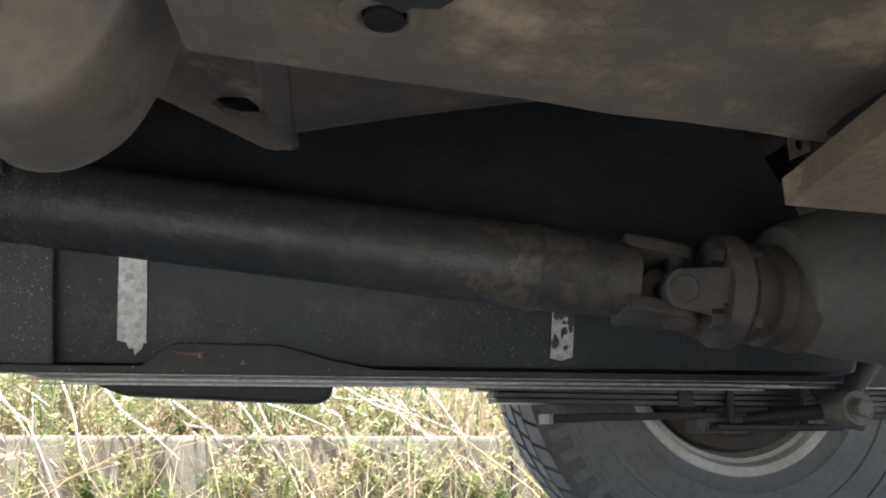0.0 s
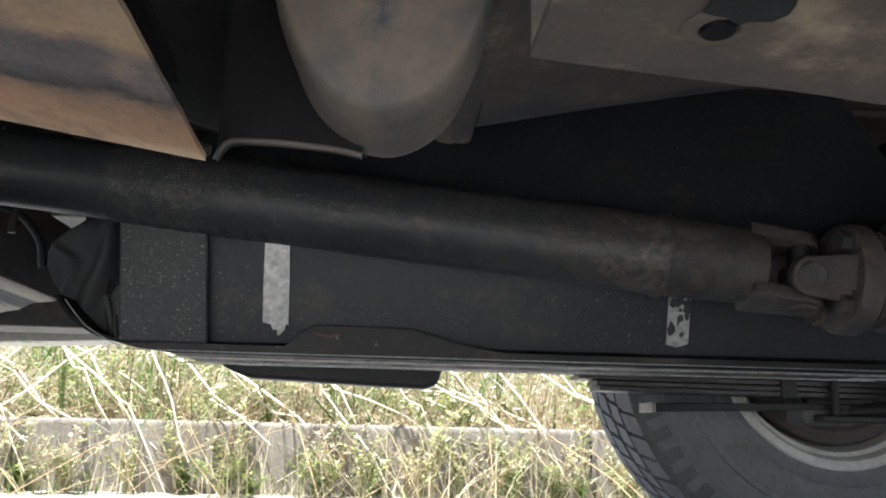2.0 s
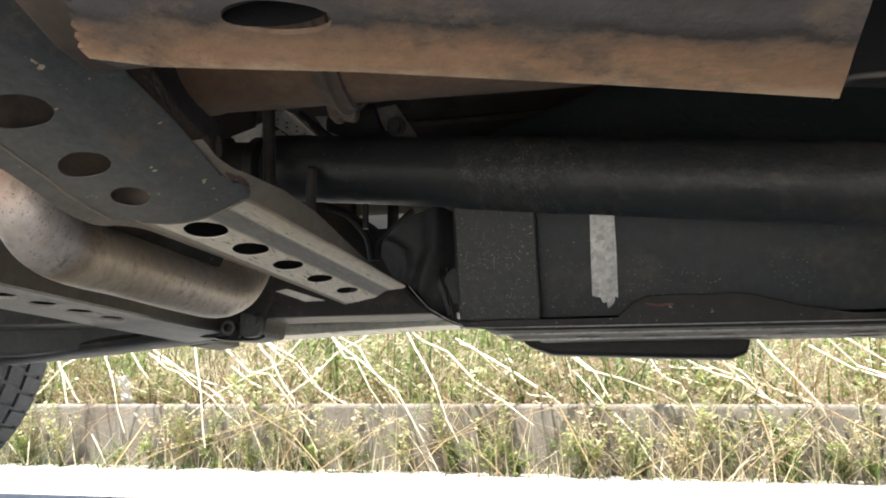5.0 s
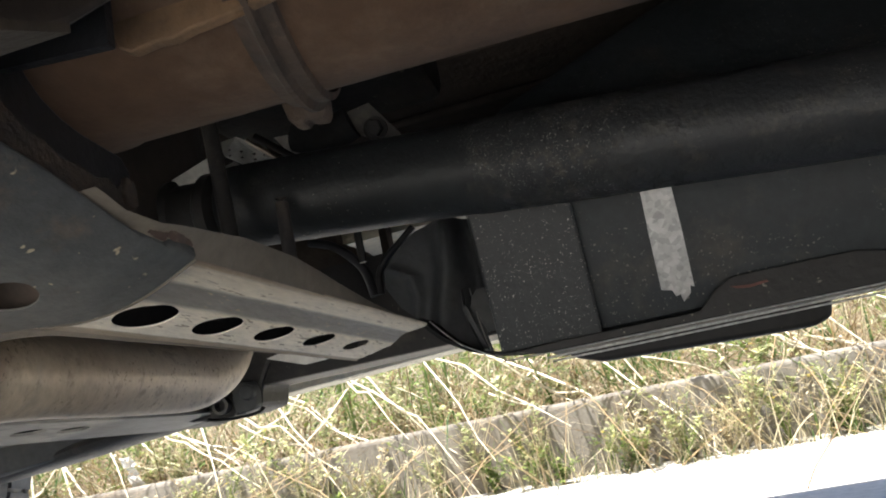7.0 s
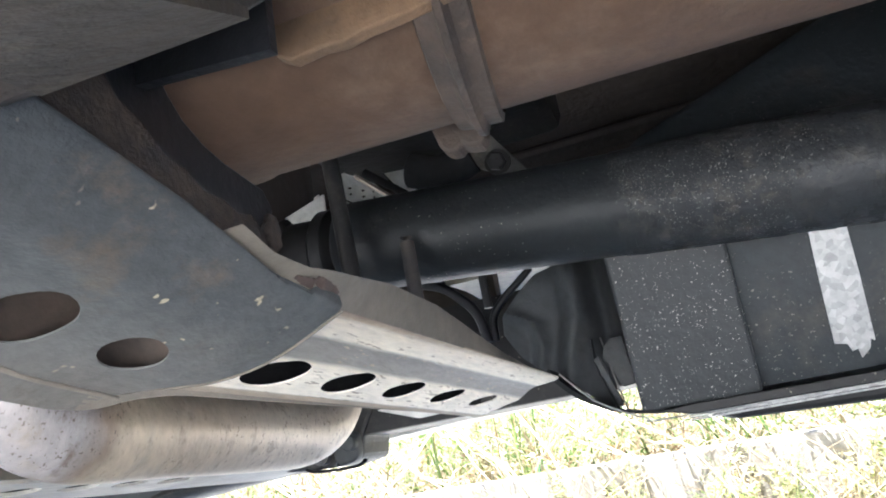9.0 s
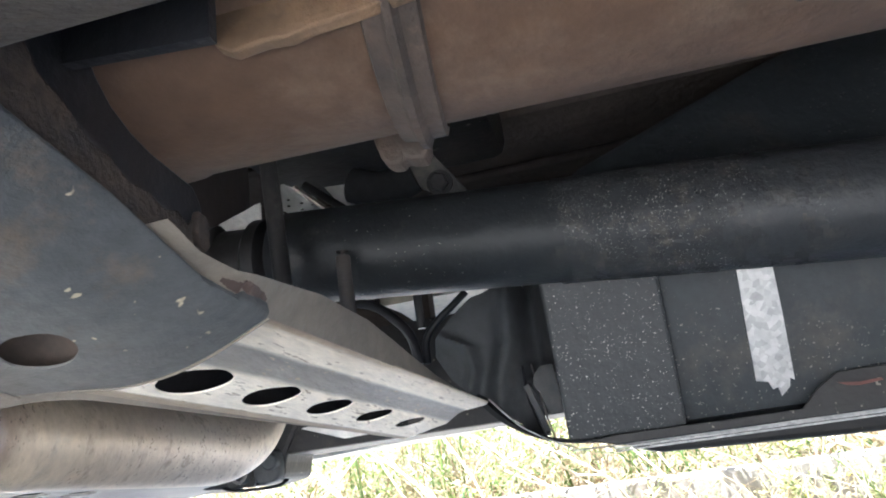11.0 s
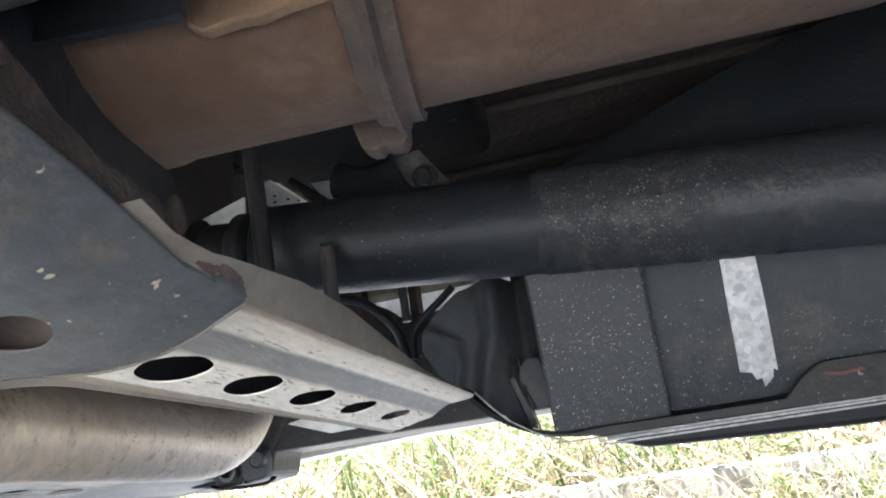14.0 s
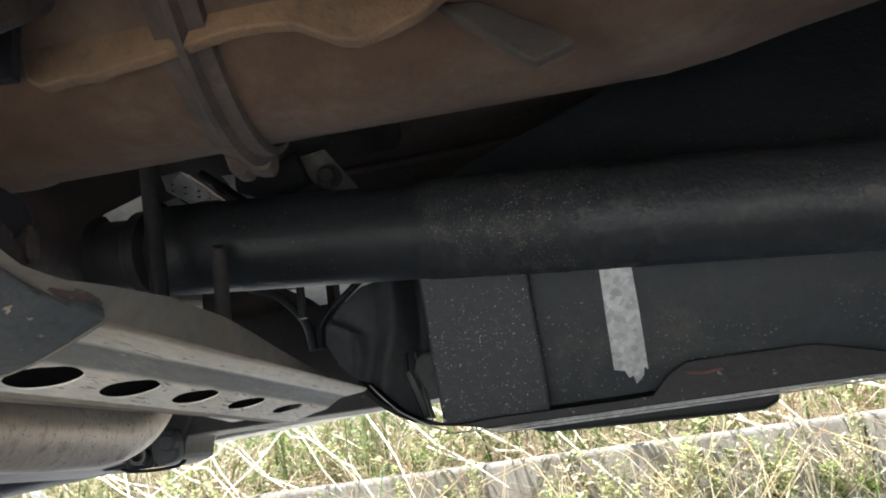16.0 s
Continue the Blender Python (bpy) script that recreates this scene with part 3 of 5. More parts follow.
def guard_plate():
    bm = bmesh.new()
    prof = smooth_path([(-0.452, 0, 0.374), (-0.441, 0, 0.359), (-0.424, 0, 0.344), (-0.395, 0, 0.3295), (-0.35, 0, 0.323), (-0.30, 0, 0.3215), (0.1, 0, 0.320), (0.58, 0, 0.319)], 5)
    out = [(p.x, p.z) for p in prof] + [(p.x + (0.003 if p.x < -0.38 else 0), p.z + 0.0025) for p in reversed(prof)]
    return prism(out, "y", 0.7945, 0.866, 0, bm)


part("guard_plate", guard_plate(), GUARD, tank, "black pressed guard plate under the tank", smooth=40)
# Bright reflected lines under the guard are put in as pale ribs and a bead.
for y, w, z in ((0.868, 0.004, 0.3155), (0.925, 0.004, 0.3135)):
    part("guard_rib", box((-0.345, y, z + 0.0005), (0.56, y + w, z + 0.0026), 0.0005, seg=1), GALV, tank, "pale rib drawn for a bright reflected line")
part("guard_edge", sweep(smooth_path([(-0.4400, 0.7938, 0.3705), (-0.4246, 0.7938, 0.3526), (-0.4096, 0.7938, 0.3394), (-0.3766, 0.7938, 0.3222), (-0.34, 0.7938, 0.3182), (0.0, 0.7938, 0.3172), (0.58, 0.7938, 0.3168)]), 0.0008, 6), GALV, tank, "pale bead drawn for the glint along the guard", smooth=60)
part("guard_shelf", sheet([(-0.34, 0.866), (0.56, 0.866), (0.56, 1.014), (-0.34, 1.014)], [ellipse(-0.27 + 0.085 * k, 0.898, 0.017, 0.012, 14) for k in range(9)] + [ellipse(-0.235 + 0.085 * k, 0.968, 0.017, 0.012, 14) for k in range(9)], lambda u, v: (u, v, 0.3215), (0, 0, 0.0025)), XWALL, tank, "dust-browned slotted guard shelf")
# Dark liner added so the slots read as shade.
part("slot_shade_liner", box((-0.335, 0.872, 0.3255), (0.555, 1.010, 0.3270)), GUARD, tank)
strip = [(-0.2220, 0.452), (-0.1960, 0.452), (-0.1950, 0.400), (-0.1955, 0.349), (-0.1985, 0.351), (-0.2000, 0.344), (-0.2035, 0.341), (-0.2070, 0.338), (-0.2085, 0.345), (-0.2125, 0.344), (-0.2150, 0.350), (-0.2240, 0.352), (-0.2235, 0.400)]
part("strap", leaning(prism(strip, "y", 0.8005, 0.8025)), GALV, tank, "galvanised strap with a torn lower end")
part("strap", leaning(prism([(0.233, 0.412), (0.258, 0.412), (0.2595, 0.342), (0.247, 0.338), (0.234, 0.341)], "y", 0.8005, 0.8025)), GALV, tank, "galvanised strap with flaking black paint")
rng = random.Random(4)
for k in range(26):
    cx, cz, r = rng.uniform(0.236, 0.257), rng.uniform(0.352, 0.408), rng.uniform(0.002, 0.0052)
    part("paint_flake", leaning(prism([(cx + r * rng.uniform(0.4, 1.2) * math.cos(a), cz + 1.3 * r * rng.uniform(0.4, 1.2) * math.sin(a)) for a in [j * math.tau / 7 for j in range(7)]], "y", 0.7996, 0.8004)), FOIL_EDGE, tank)
part("red_mark", prism([(-0.168, 0.3415), (-0.152, 0.3395), (-0.137, 0.3405), (-0.136, 0.3385), (-0.152, 0.3370), (-0.162, 0.3385)], "y", 0.7885, 0.7902), RED, tank)
def neck_place(w, v):
    """A pressed cover with two soft upright ridges and a pocket beside the tank."""
    left = float(np.interp(v, [0.338, 0.3526, 0.3705, 0.385, 0.398, 0.425, 0.442, 0.4675, 0.4765, 0.482], [-0.412, -0.4265, -0.4405, -0.468, -0.482, -0.498, -0.496, -0.466, -0.455, -0.43]))
    right = float(np.interp(v, [0.338, 0.356, 0.375, 0.39, 0.40], [-0.402, -0.406, -0.402, -0.384, -0.376]))
    u = left + (right - left) * w

    def bell(c, width):
        return math.exp(-((u - c) / width) ** 2)

    main = float(np.interp(v, [0.36, 0.395, 0.425, 0.46, 0.48], [-0.440, -0.432, -0.4215, -0.419, -0.419]))
    side = float(np.interp(v, [0.38, 0.405, 0.427, 0.436, 0.442], [-0.466, -0.459, -0.463, -0.475, -0.486]))
    y = 0.851 - 0.019 * bell(main, 0.012) - 0.011 * bell(side, 0.007) * min(1.0, max(0.0, (0.448 - v) / 0.012))
    y += 0.020 * bell(-0.399, 0.010) * min(1.0, max(0.0, (v - 0.385) / 0.02)) - 0.010 * bell(-0.380, 0.006)
    return (u, y + 18.0 * max(0.0, -0.474 - u) ** 2 + 10.0 * max(0.0, v - 0.455) ** 2, v)


part("neck_cover", pressed(span(0.0, 1.0, 0.02), span(0.338, 0.482, 0.0026), [], neck_place, (0, 0.05, 0)), NECK, tank, "slate-black pressed cover round the filler neck", smooth=60)
part("neck_clamp", prism([(-0.4135, 0.380), (-0.4075, 0.383), (-0.3945, 0.338), (-0.3995, 0.336)], "y", 0.826, 0.832, 0.001), NECK, tank)
part("neck_tab", prism([(-0.4045, 0.380), (-0.402, 0.390), (-0.395, 0.3965), (-0.384, 0.3965), (-0.380, 0.353), (-0.392, 0.352)], "y", 0.829, 0.832, 0.0006), NECK, tank, "dusty slate-grey tab")
part("drop_pipe", sweep([(-0.4755, 0.7295, 0.485), (-0.4750, 0.7295, 0.45), (-0.4744, 0.7295, 0.428)], 0.0036, 12), STEEL, tank, "thin black drop pipe", smooth=60)
part("breather_hose", sweep(smooth_path([(-0.398, 0.822, 0.330), (-0.405, 0.825, 0.352), (-0.411, 0.83, 0.375), (-0.412, 0.84, 0.40)]), 0.0014, 8), CABLE, tank, smooth=50)
part("breather_hose", sweep(smooth_path([(-0.391, 0.822, 0.329), (-0.396, 0.825, 0.352), (-0.400, 0.83, 0.375), (-0.404, 0.84, 0.40)]), 0.0008, 8), BRIGHT, tank, smooth=50)
part("hose", sweep(smooth_path([(-0.60, 0.92, 0.512), (-0.574, 0.92, 0.502), (-0.554, 0.92, 0.485), (-0.537, 0.92, 0.462), (-0.530, 0.92, 0.43)]), 0.0055, 10), CABLE, tank, smooth=50)
part("hose", sweep(smooth_path([(-0.470, 0.92, 0.50), (-0.487, 0.92, 0.487), (-0.507, 0.92, 0.472), (-0.520, 0.92, 0.455), (-0.522, 0.92, 0.43)]), 0.0040, 10), CABLE, tank, smooth=50)

# side guard further out
part("step_bracket", prism([(-0.36, 0.345), (-0.335, 0.322), (-0.30, 0.309), (-0.10, 0.301), (-0.03, 0.299), (-0.010, 0.307), (-0.004, 0.330), (-0.004, 0.36), (-0.36, 0.36)], "y", 1.12, 1.17, 0.006), STEEL, truck, "black side guard with a rounded lower corner")

# propeller shaft
shaft = thing("propeller_shaft", (0, 0, 0), "", "")
shaft.parent = truck
tagged(shaft, "dusty black propeller shaft with a universal joint")
S0, S1 = Vector((-0.50, 0.672, 0.483)), Vector((0.267, 0.6411, 0.3981))
along = (S1 - S0).normalized()
MS = Matrix.Translation(S0) @ along.to_track_quat("X", "Z").to_matrix().to_4x4()
L = (S1 - S0).length
part("front_tube", lathe([(0.0, -0.065), (0.034, -0.065), (0.036, -0.062), (0.0365, -0.055), (0.0365, 0.0), (0.0368, 0.002), (0.0368, 0.008), (0.0365, 0.010), (0.0365, 0.175)], MS, 48), SHAFT, shaft, smooth=40)
part("rear_tube", lathe([(0.0364, 0.160), (0.0368, 0.1615), (0.0371, 0.180), (0.0377, 0.215), (0.0383, 0.27), (0.0383, L - 0.35), (0.0384, L - 0.10), (0.0402, L - 0.097), (0.0402, L - 0.09), (0.0386, L - 0.087), (0.036, L - 0.02), (0.033, L), (0.0, L)], MS, 48), SHAFT_MUD, shaft, "dust-specked rear tube with a mud-splashed end", smooth=40)
part("front_joint", lathe([(0.0, -0.30), (0.027, -0.30), (0.027, -0.16), (0.033, -0.155), (0.033, -0.12), (0.028, -0.115), (0.028, -0.09), (0.034, -0.085), (0.034, -0.075), (0.026, -0.07), (0.026, -0.06), (0.0, -0.06)], MS, 36), STEEL, shaft, "black stepped front joint", smooth=35)
def peel_place(u, a):
    r = 0.0372 + 0.0011 * min(1.0, max(0.0, (u - 0.16) / 0.11)) + 0.0004
    return tuple(MS @ Vector((u, r * math.cos(a), r * math.sin(a))))


part("paint_skin", pressed(span(0.150, 0.330, 0.0022), span(0.0, math.tau, 0.07), [], peel_place, (0, -0.0001, 0), lambda u, a: noise.noise((u * 70, a * 2.4, 4)) + 0.5 * noise.noise((u * 190, a * 6.0, 9)) > -0.25 + 5.0 * max(0.0, u - 0.200) + 12.0 * max(0.0, 0.168 - u)), PEEL, shaft, "flaking paint on the shaft", smooth=50)


def yoke(m, mat, parent, turn=0):
    """A forked yoke that opens along +x of m."""
    m = m @ Matrix.Rotation(turn, 4, "X")
    ear = [(-0.012, -0.024), (0.012, -0.022), (0.030, -0.0195)] + [(0.041 + 0.019 * math.sin(a), -0.019 * math.cos(a)) for a in [math.pi * k / 10 for k in range(1, 10)]] + [(0.030, 0.0195), (0.012, 0.022), (-0.012, 0.024)]
    for s in (-1, 1):
        bm = pillow(ear, "y", 0.024, 0.037, 0.003, 3)
        box((-0.022, 0.0, -0.020), (0.004, 0.030, 0.020), 0.004, bm=bm)
        bm.transform(m @ Matrix.Diagonal((1, s, 1, 1)))
        bmesh.ops.recalc_face_normals(bm, faces=bm.faces)
        part("yoke_arm", bm, mat, parent, smooth=40)
        part("bearing_cap", lathe([(0.0, 0.0), (0.0135, 0.0), (0.0135, 0.0125), (0.0115, 0.0138), (0.009, 0.0130), (0.0, 0.0130)], m @ Matrix.Translation((0.042, s * 0.026, 0)) @ Matrix.Rotation(s * math.pi / 2, 4, "Z"), 24), CAST, parent, smooth=35)


MY = Matrix.Translation(S1) @ along.to_track_quat("X", "Z").to_matrix().to_4x4()
yoke(MY, SHAFT_MUD, shaft, radians(78))
cross = bmesh.new()
for ax in ("Y", "Z"):
    d = Vector((0, 1, 0)) if ax == "Y" else Vector((0, 0, 1))
    c = Vector((0.042, 0, 0))
    sweep([MY @ (c - d * 0.034), MY @ (c + d * 0.034)], 0.011, 14, cross, up=(1, 0, 0.1))
part("joint_cross", cross, STEEL, shaft, smooth=40)
PIN = Vector((0.352, 0.637, 0.389))
MP = Matrix.Translation(PIN) @ Vector((-1, 0.03, 0.06)).to_track_quat("X", "Z").to_matrix().to_4x4()
yoke(MP @ Matrix.Translation((0.008, 0, 0)), CAST, shaft, radians(-12))
part("flange", lathe([(0.0, 0.010), (0.050, 0.010), (0.053, 0.006), (0.053, -0.008), (0.050, -0.011), (0.0, -0.011)], MP, 40), CAST, shaft, "dust-browned companion flange", smooth=40)
for k in range(4):
    a = k * math.pi / 2 + 0.75
    p = MP @ Vector((0.010, 0.041 * math.cos(a), 0.041 * math.sin(a)))
    part("flange_bolt", hexbolt(p, MP.to_3x3() @ Vector((1, 0, 0)), 0.0105, 0.014), MUD if k == 2 else GRIME, shaft)
    part("flange_nut", hexbolt(MP @ Vector((-0.011, 0.041 * math.cos(a), 0.041 * math.sin(a))), MP.to_3x3() @ Vector((-1, 0, 0)), 0.009, 0.012), GRIME, shaft)

# rear axle
MD = Matrix.Translation(PIN) @ Vector((-1, 0.02, -0.10)).to_track_quat("X", "Z").to_matrix().to_4x4()
axle = thing("rear_axle", (0, 0, 0), "", "")
axle.parent = truck
tagged(axle, "dusty rear axle with a differential housing")
part("pinion_seal", lathe([(0.0, 0), (0.038, 0), (0.046, -0.006), (0.046, -0.016), (0.041, -0.018), (0.041, -0.024), (0.048, -0.027), (0.048, -0.040), (0.043, -0.043), (0.052, -0.055), (0.052, -0.062), (0.0, -0.062)], MP @ Matrix.Translation((-0.010, 0, 0)), 40), DRUM, axle, smooth=35)
part("differential_housing", lathe([(0.0, -0.058), (0.050, -0.058), (0.057, -0.061), (0.062, -0.075), (0.071, -0.11), (0.083, -0.16), (0.098, -0.205), (0.118, -0.235), (0.140, -0.262), (0.146, -0.29), (0.146, -0.37), (0.13, -0.41), (0.08, -0.45), (0.0, -0.46)], MD, 56), DIFF, axle, "grey dusty differential housing", smooth=40)
part("axle_tube", sweep([(0.674, -0.10, 0.40), (0.674, 1.27, 0.40)], 0.044, 28, up=(1, 0, 0)), STEEL, axle, smooth=40)

# leaf springs
def leaf_spring(y):
    sp = thing("leaf_spring", (0, 0, 0), "", "")
    sp.parent = truck
    tagged(sp, "stacked steel leaf spring under the axle")
    spans = [(-0.06, 1.40, 0.343), (0.02, 1.30, 0.334), (0.17, 1.19, 0.3255), (0.205, 1.08, 0.317), (0.232, 1.00, 0.3085), (0.236, 0.96, 0.300)]
    for x0, x1, z in spans:
        prof = [(x0 + (x1 - x0) * k / 12, z + 0.030 * ((x0 + (x1 - x0) * k / 12 - 0.674) / 0.7) ** 2 * (1 if z > 0.33 else 0.2)) for k in range(13)]
        part("leaf", prism(prof + [(u, v + 0.0068) for u, v in reversed(prof)], "y", y - 0.032, y + 0.032, 0.001), LEAF, sp)
    low = [(0.322, 0.272), (0.40, 0.276), (0.60, 0.281), (0.95, 0.281), (0.95, 0.291), (0.60, 0.291), (0.40, 0.288), (0.322, 0.286)]
    part("helper_leaf", prism(low, "y", y - 0.03, y + 0.03, 0.002), STEEL, sp)
    part("leaf_tip", box((0.316, y - 0.031, 0.2715), (0.3225, y + 0.031, 0.2865), 0.001), ALLOY, sp, "pale cut end of the lowest leaf")
    for x in (0.60, 0.72):
        part("u_bolt", sweep(smooth_path([(x, y - 0.042, 0.27), (x, y - 0.042, 0.40), (x, y - 0.03, 0.44), (x, y, 0.452), (x, y + 0.03, 0.44), (x, y + 0.042, 0.40), (x, y + 0.042, 0.27)], 5), 0.006, 10), STEEL, sp, smooth=60)
    part("clamp_band", prism([(0.52, 0.296), (0.545, 0.296), (0.545, 0.335), (0.52, 0.335)], "y", y - 0.037, y + 0.037, 0.002), STEEL, sp)
    part("spring_plate", box((0.57, y - 0.055, 0.262), (0.78, y + 0.055, 0.273), 0.003), STEEL, sp)
    return sp


leaf_spring(1.13)
part("stabiliser_link", sweep(smooth_path([(0.585, 1.135, 0.272), (0.66, 1.09, 0.282), (0.731, 1.015, 0.293)], 5), 0.0115, 18), STEEL, truck, "black stabiliser link", smooth=60)
part("bump_block", box((0.555, 1.10, 0.258), (0.64, 1.16, 0.288), 0.008), DUSTY, truck, "dusty bump block")
shock = thing("shock_absorber", (0, 0, 0), "", "")
shock.parent = truck
tagged(shock, "dark shock absorber with a dusty lower eye")
part("eye", lathe([(0.012, -0.03), (0.024, -0.03), (0.026, -0.026), (0.026, 0.026), (0.024, 0.03), (0.012, 0.03)], Matrix.Translation((0.735, 1.01, 0.294)) @ Matrix.Rotation(math.pi / 2, 4, "Z"), 32, close=True), DUSTY, shock, smooth=40)
part("bolt", hexbolt((0.735, 0.982, 0.294), (0, -1, 0), 0.013, 0.016), DUSTY, shock)
part("tube", sweep([(0.736, 1.012, 0.308), (0.80, 1.0, 0.40), (0.86, 0.97, 0.56)], [0.016, 0.026, 0.026], 20), STEEL, shock, smooth=50)
part("bracket", prism([(0.70, 0.33), (0.735, 0.27), (0.78, 0.262), (0.80, 0.30), (0.79, 0.36), (0.72, 0.37)], "y", 1.035, 1.043, 0.001), STEEL, shock)


# wheels
def wheel(x, y, inward):
    w = thing("wheel", (x, y, 0.404), "", "")
    w.parent = truck
    tagged(w, "silver steel wheel with a worn all-terrain tyre")
    mw = Matrix.Rotation(math.pi / 2 * (-1 if inward < 0 else 1), 4, "Z")
    prof = [(0.214, 0.108), (0.222, 0.118), (0.245, 0.124), (0.249, 0.1275), (0.258, 0.1285), (0.261, 0.1275), (0.292, 0.1335), (0.294, 0.1362), (0.304, 0.1370), (0.306, 0.1345), (0.335, 0.1352), (0.337, 0.1378), (0.345, 0.1378), (0.348, 0.1345), (0.372, 0.128), (0.388, 0.118), (0.394, 0.10), (0.3955, 0.05), (0.3955, -0.05), (0.394, -0.10), (0.388, -0.118), (0.372, -0.128), (0.345, -0.135), (0.30, -0.135), (0.245, -0.124), (0.222, -0.118), (0.214, -0.108)]
    part("tyre", lathe(prof, mw, 96, close=True), RUBBER, w, smooth=30)
    part("rim", lathe([(0.216, 0.112), (0.222, 0.117), (0.218, 0.120), (0.205, 0.116), (0.198, 0.105), (0.196, 0.085), (0.180, 0.06), (0.178, -0.06), (0.198, -0.09), (0.216, -0.112), (0.211, -0.10), (0.170, -0.055), (0.06, -0.04), (0.06, -0.03), (0.168, -0.045), (0.170, 0.06), (0.188, 0.085), (0.19, 0.10)], mw, 80, close=True), RIM, w, "silver painted steel rim", smooth=40)
    part("brake_plate", lathe([(0.0, 0.120), (0.10, 0.120), (0.115, 0.112), (0.145, 0.110), (0.155, 0.100), (0.176, 0.097), (0.180, 0.090), (0.180, 0.080), (0.165, 0.075), (0.160, -0.03), (0.0, -0.03)], mw, 64), DRUM, w, "dark rusty brake backing plate", smooth=35)
    bm = bmesh.new()
    n = 58
    for k in range(n):
        for row, (z0, z1, off) in enumerate(((0.062, 0.121, 0.0), (0.008, 0.052, 0.5), (-0.052, -0.008, 0.0), (-0.121, -0.062, 0.5))):
            a0 = (k + off) * math.tau / n
            a1 = a0 + math.tau / n * 0.80
            q = []
            for r in (0.390, 0.404):
                for z, sk in ((z0, 0.0), (z1, 0.03)):
                    rr = r - (0.006 if abs(z) > 0.11 else 0)
                    for a in (a0 + sk, a1 + sk):
                        q.append(bm.verts.new(mw @ Vector((z, rr * math.cos(a), rr * math.sin(a)))))
            for f in ((0, 1, 3, 2), (4, 6, 7, 5), (0, 4, 5, 1), (2, 3, 7, 6), (0, 2, 6, 4), (1, 5, 7, 3)):
                bm.faces.new([q[i] for i in f])
        for s in (-1, 1):
            a0, a1 = k * math.tau / n, (k + 0.55) * math.tau / n
            q = [bm.verts.new(mw @ Vector((s * z, r * math.cos(a), r * math.sin(a)))) for z, r in ((0.1345, 0.355), (0.118, 0.398), (0.110, 0.396), (0.128, 0.352)) for a in (a0, a1)]
            for f in ((0, 1, 3, 2), (2, 3, 5, 4), (0, 2, 4, 6), (1, 7, 5, 3)):
                bm.faces.new([q[i] for i in f])
    bmesh.ops.recalc_face_normals(bm, faces=bm.faces)
    part("tread", bm, TREAD, w, "dark worn tread blocks")
    return w


rear = wheel(REAR_X, 1.392, -1)
wheel(REAR_X, CENTRE * 2 - 1.392, 1)
wheel(FRONT_X, 1.392, -1)
wheel(FRONT_X, CENTRE * 2 - 1.392, 1)

# exhaust
exhaust = thing("exhaust", (0, 0, 0), "", "")
exhaust.parent = truck
tagged(exhaust, "brown rusty exhaust with a silencer and a cross pipe")
MX = Matrix.Translation((-0.515, 0.385, 0.5340))
MX = MX @ Matrix.Rotation(radians(1.2), 4, "Y")
mb = lathe([(0.0, 0.0), (0.040, 0.0), (0.075, 0.006), (0.092, 0.016), (0.0965, 0.020), (0.0965, 0.026), (0.095, 0.030), (0.095, 0.31), (0.092, 0.335), (0.086, 0.365), (0.079, 0.41), (0.072, 0.425), (0.0, 0.43)], MX, 56)
part("silencer", mb, RUST, exhaust, "brown rusty silencer body", smooth=40)
MSTRAP = MX @ Matrix.Translation((0.137, 0, 0)) @ Matrix.Rotation(radians(8), 4, "Z") @ Matrix.Diagonal((1, 1.03, 1, 1)) @ Matrix.Translation((-0.137, 0, 0))
part("silencer_strap", lathe([(0.0955, 0.1285), (0.0990, 0.1295), (0.0995, 0.1345), (0.1010, 0.1360), (0.1030, 0.1368), (0.1030, 0.1392), (0.1010, 0.1400), (0.0990, 0.1412), (0.0990, 0.1468), (0.0955, 0.1478)], MSTRAP, 56, close=True), RUST_DARK, exhaust, "ridged rusty strap round the silencer", smooth=40)
part("strap_lug", prism([(-0.419, 0.468), (-0.4155, 0.4545), (-0.412, 0.451), (-0.4065, 0.4505), (-0.4045, 0.4535), (-0.402, 0.4515), (-0.395, 0.4505), (-0.3925, 0.4545), (-0.391, 0.51), (-0.421, 0.51)], "y", 0.464, 0.476, 0.002), RUST_DARK, exhaust)
part("tail_section", sweep(smooth_path([(-0.044, 0.385, 0.511), (0.05, 0.385, 0.531), (0.256, 0.385, 0.570), (0.45, 0.385, 0.610)]), [0.0845] * 25, 40), GRIME, exhaust, smooth=50)
hang = sheet([(-0.112, 0.27), (-0.034, 0.25), (-0.034, 0.437), (-0.040, 0.445), (-0.048, 0.442), (-0.112, 0.345)], [[(-0.069, 0.374), (-0.062, 0.362), (-0.050, 0.364), (-0.045, 0.375), (-0.045, 0.392), (-0.057, 0.393), (-0.065, 0.387)]], lambda u, v: (u, v, 0.431 + 0.03 * (v - 0.36)), (0, 0, 0.004))
part("hanger_plate", hang, MUD, exhaust, "muddy hanger plate with a slot")
part("hanger_fin", prism([(0.24, 0.430), (0.446, 0.436), (0.446, 0.47), (0.24, 0.47)], "x", -0.037, -0.031, 0.001), GRIME, exhaust)
part("weld_bead", sweep([(-0.034, 0.25, 0.4265), (-0.034, 0.35, 0.4295), (-0.034, 0.438, 0.4345)], 0.0030, 10, flat=(2.4, 1.0)), GRIME, exhaust, smooth=60)
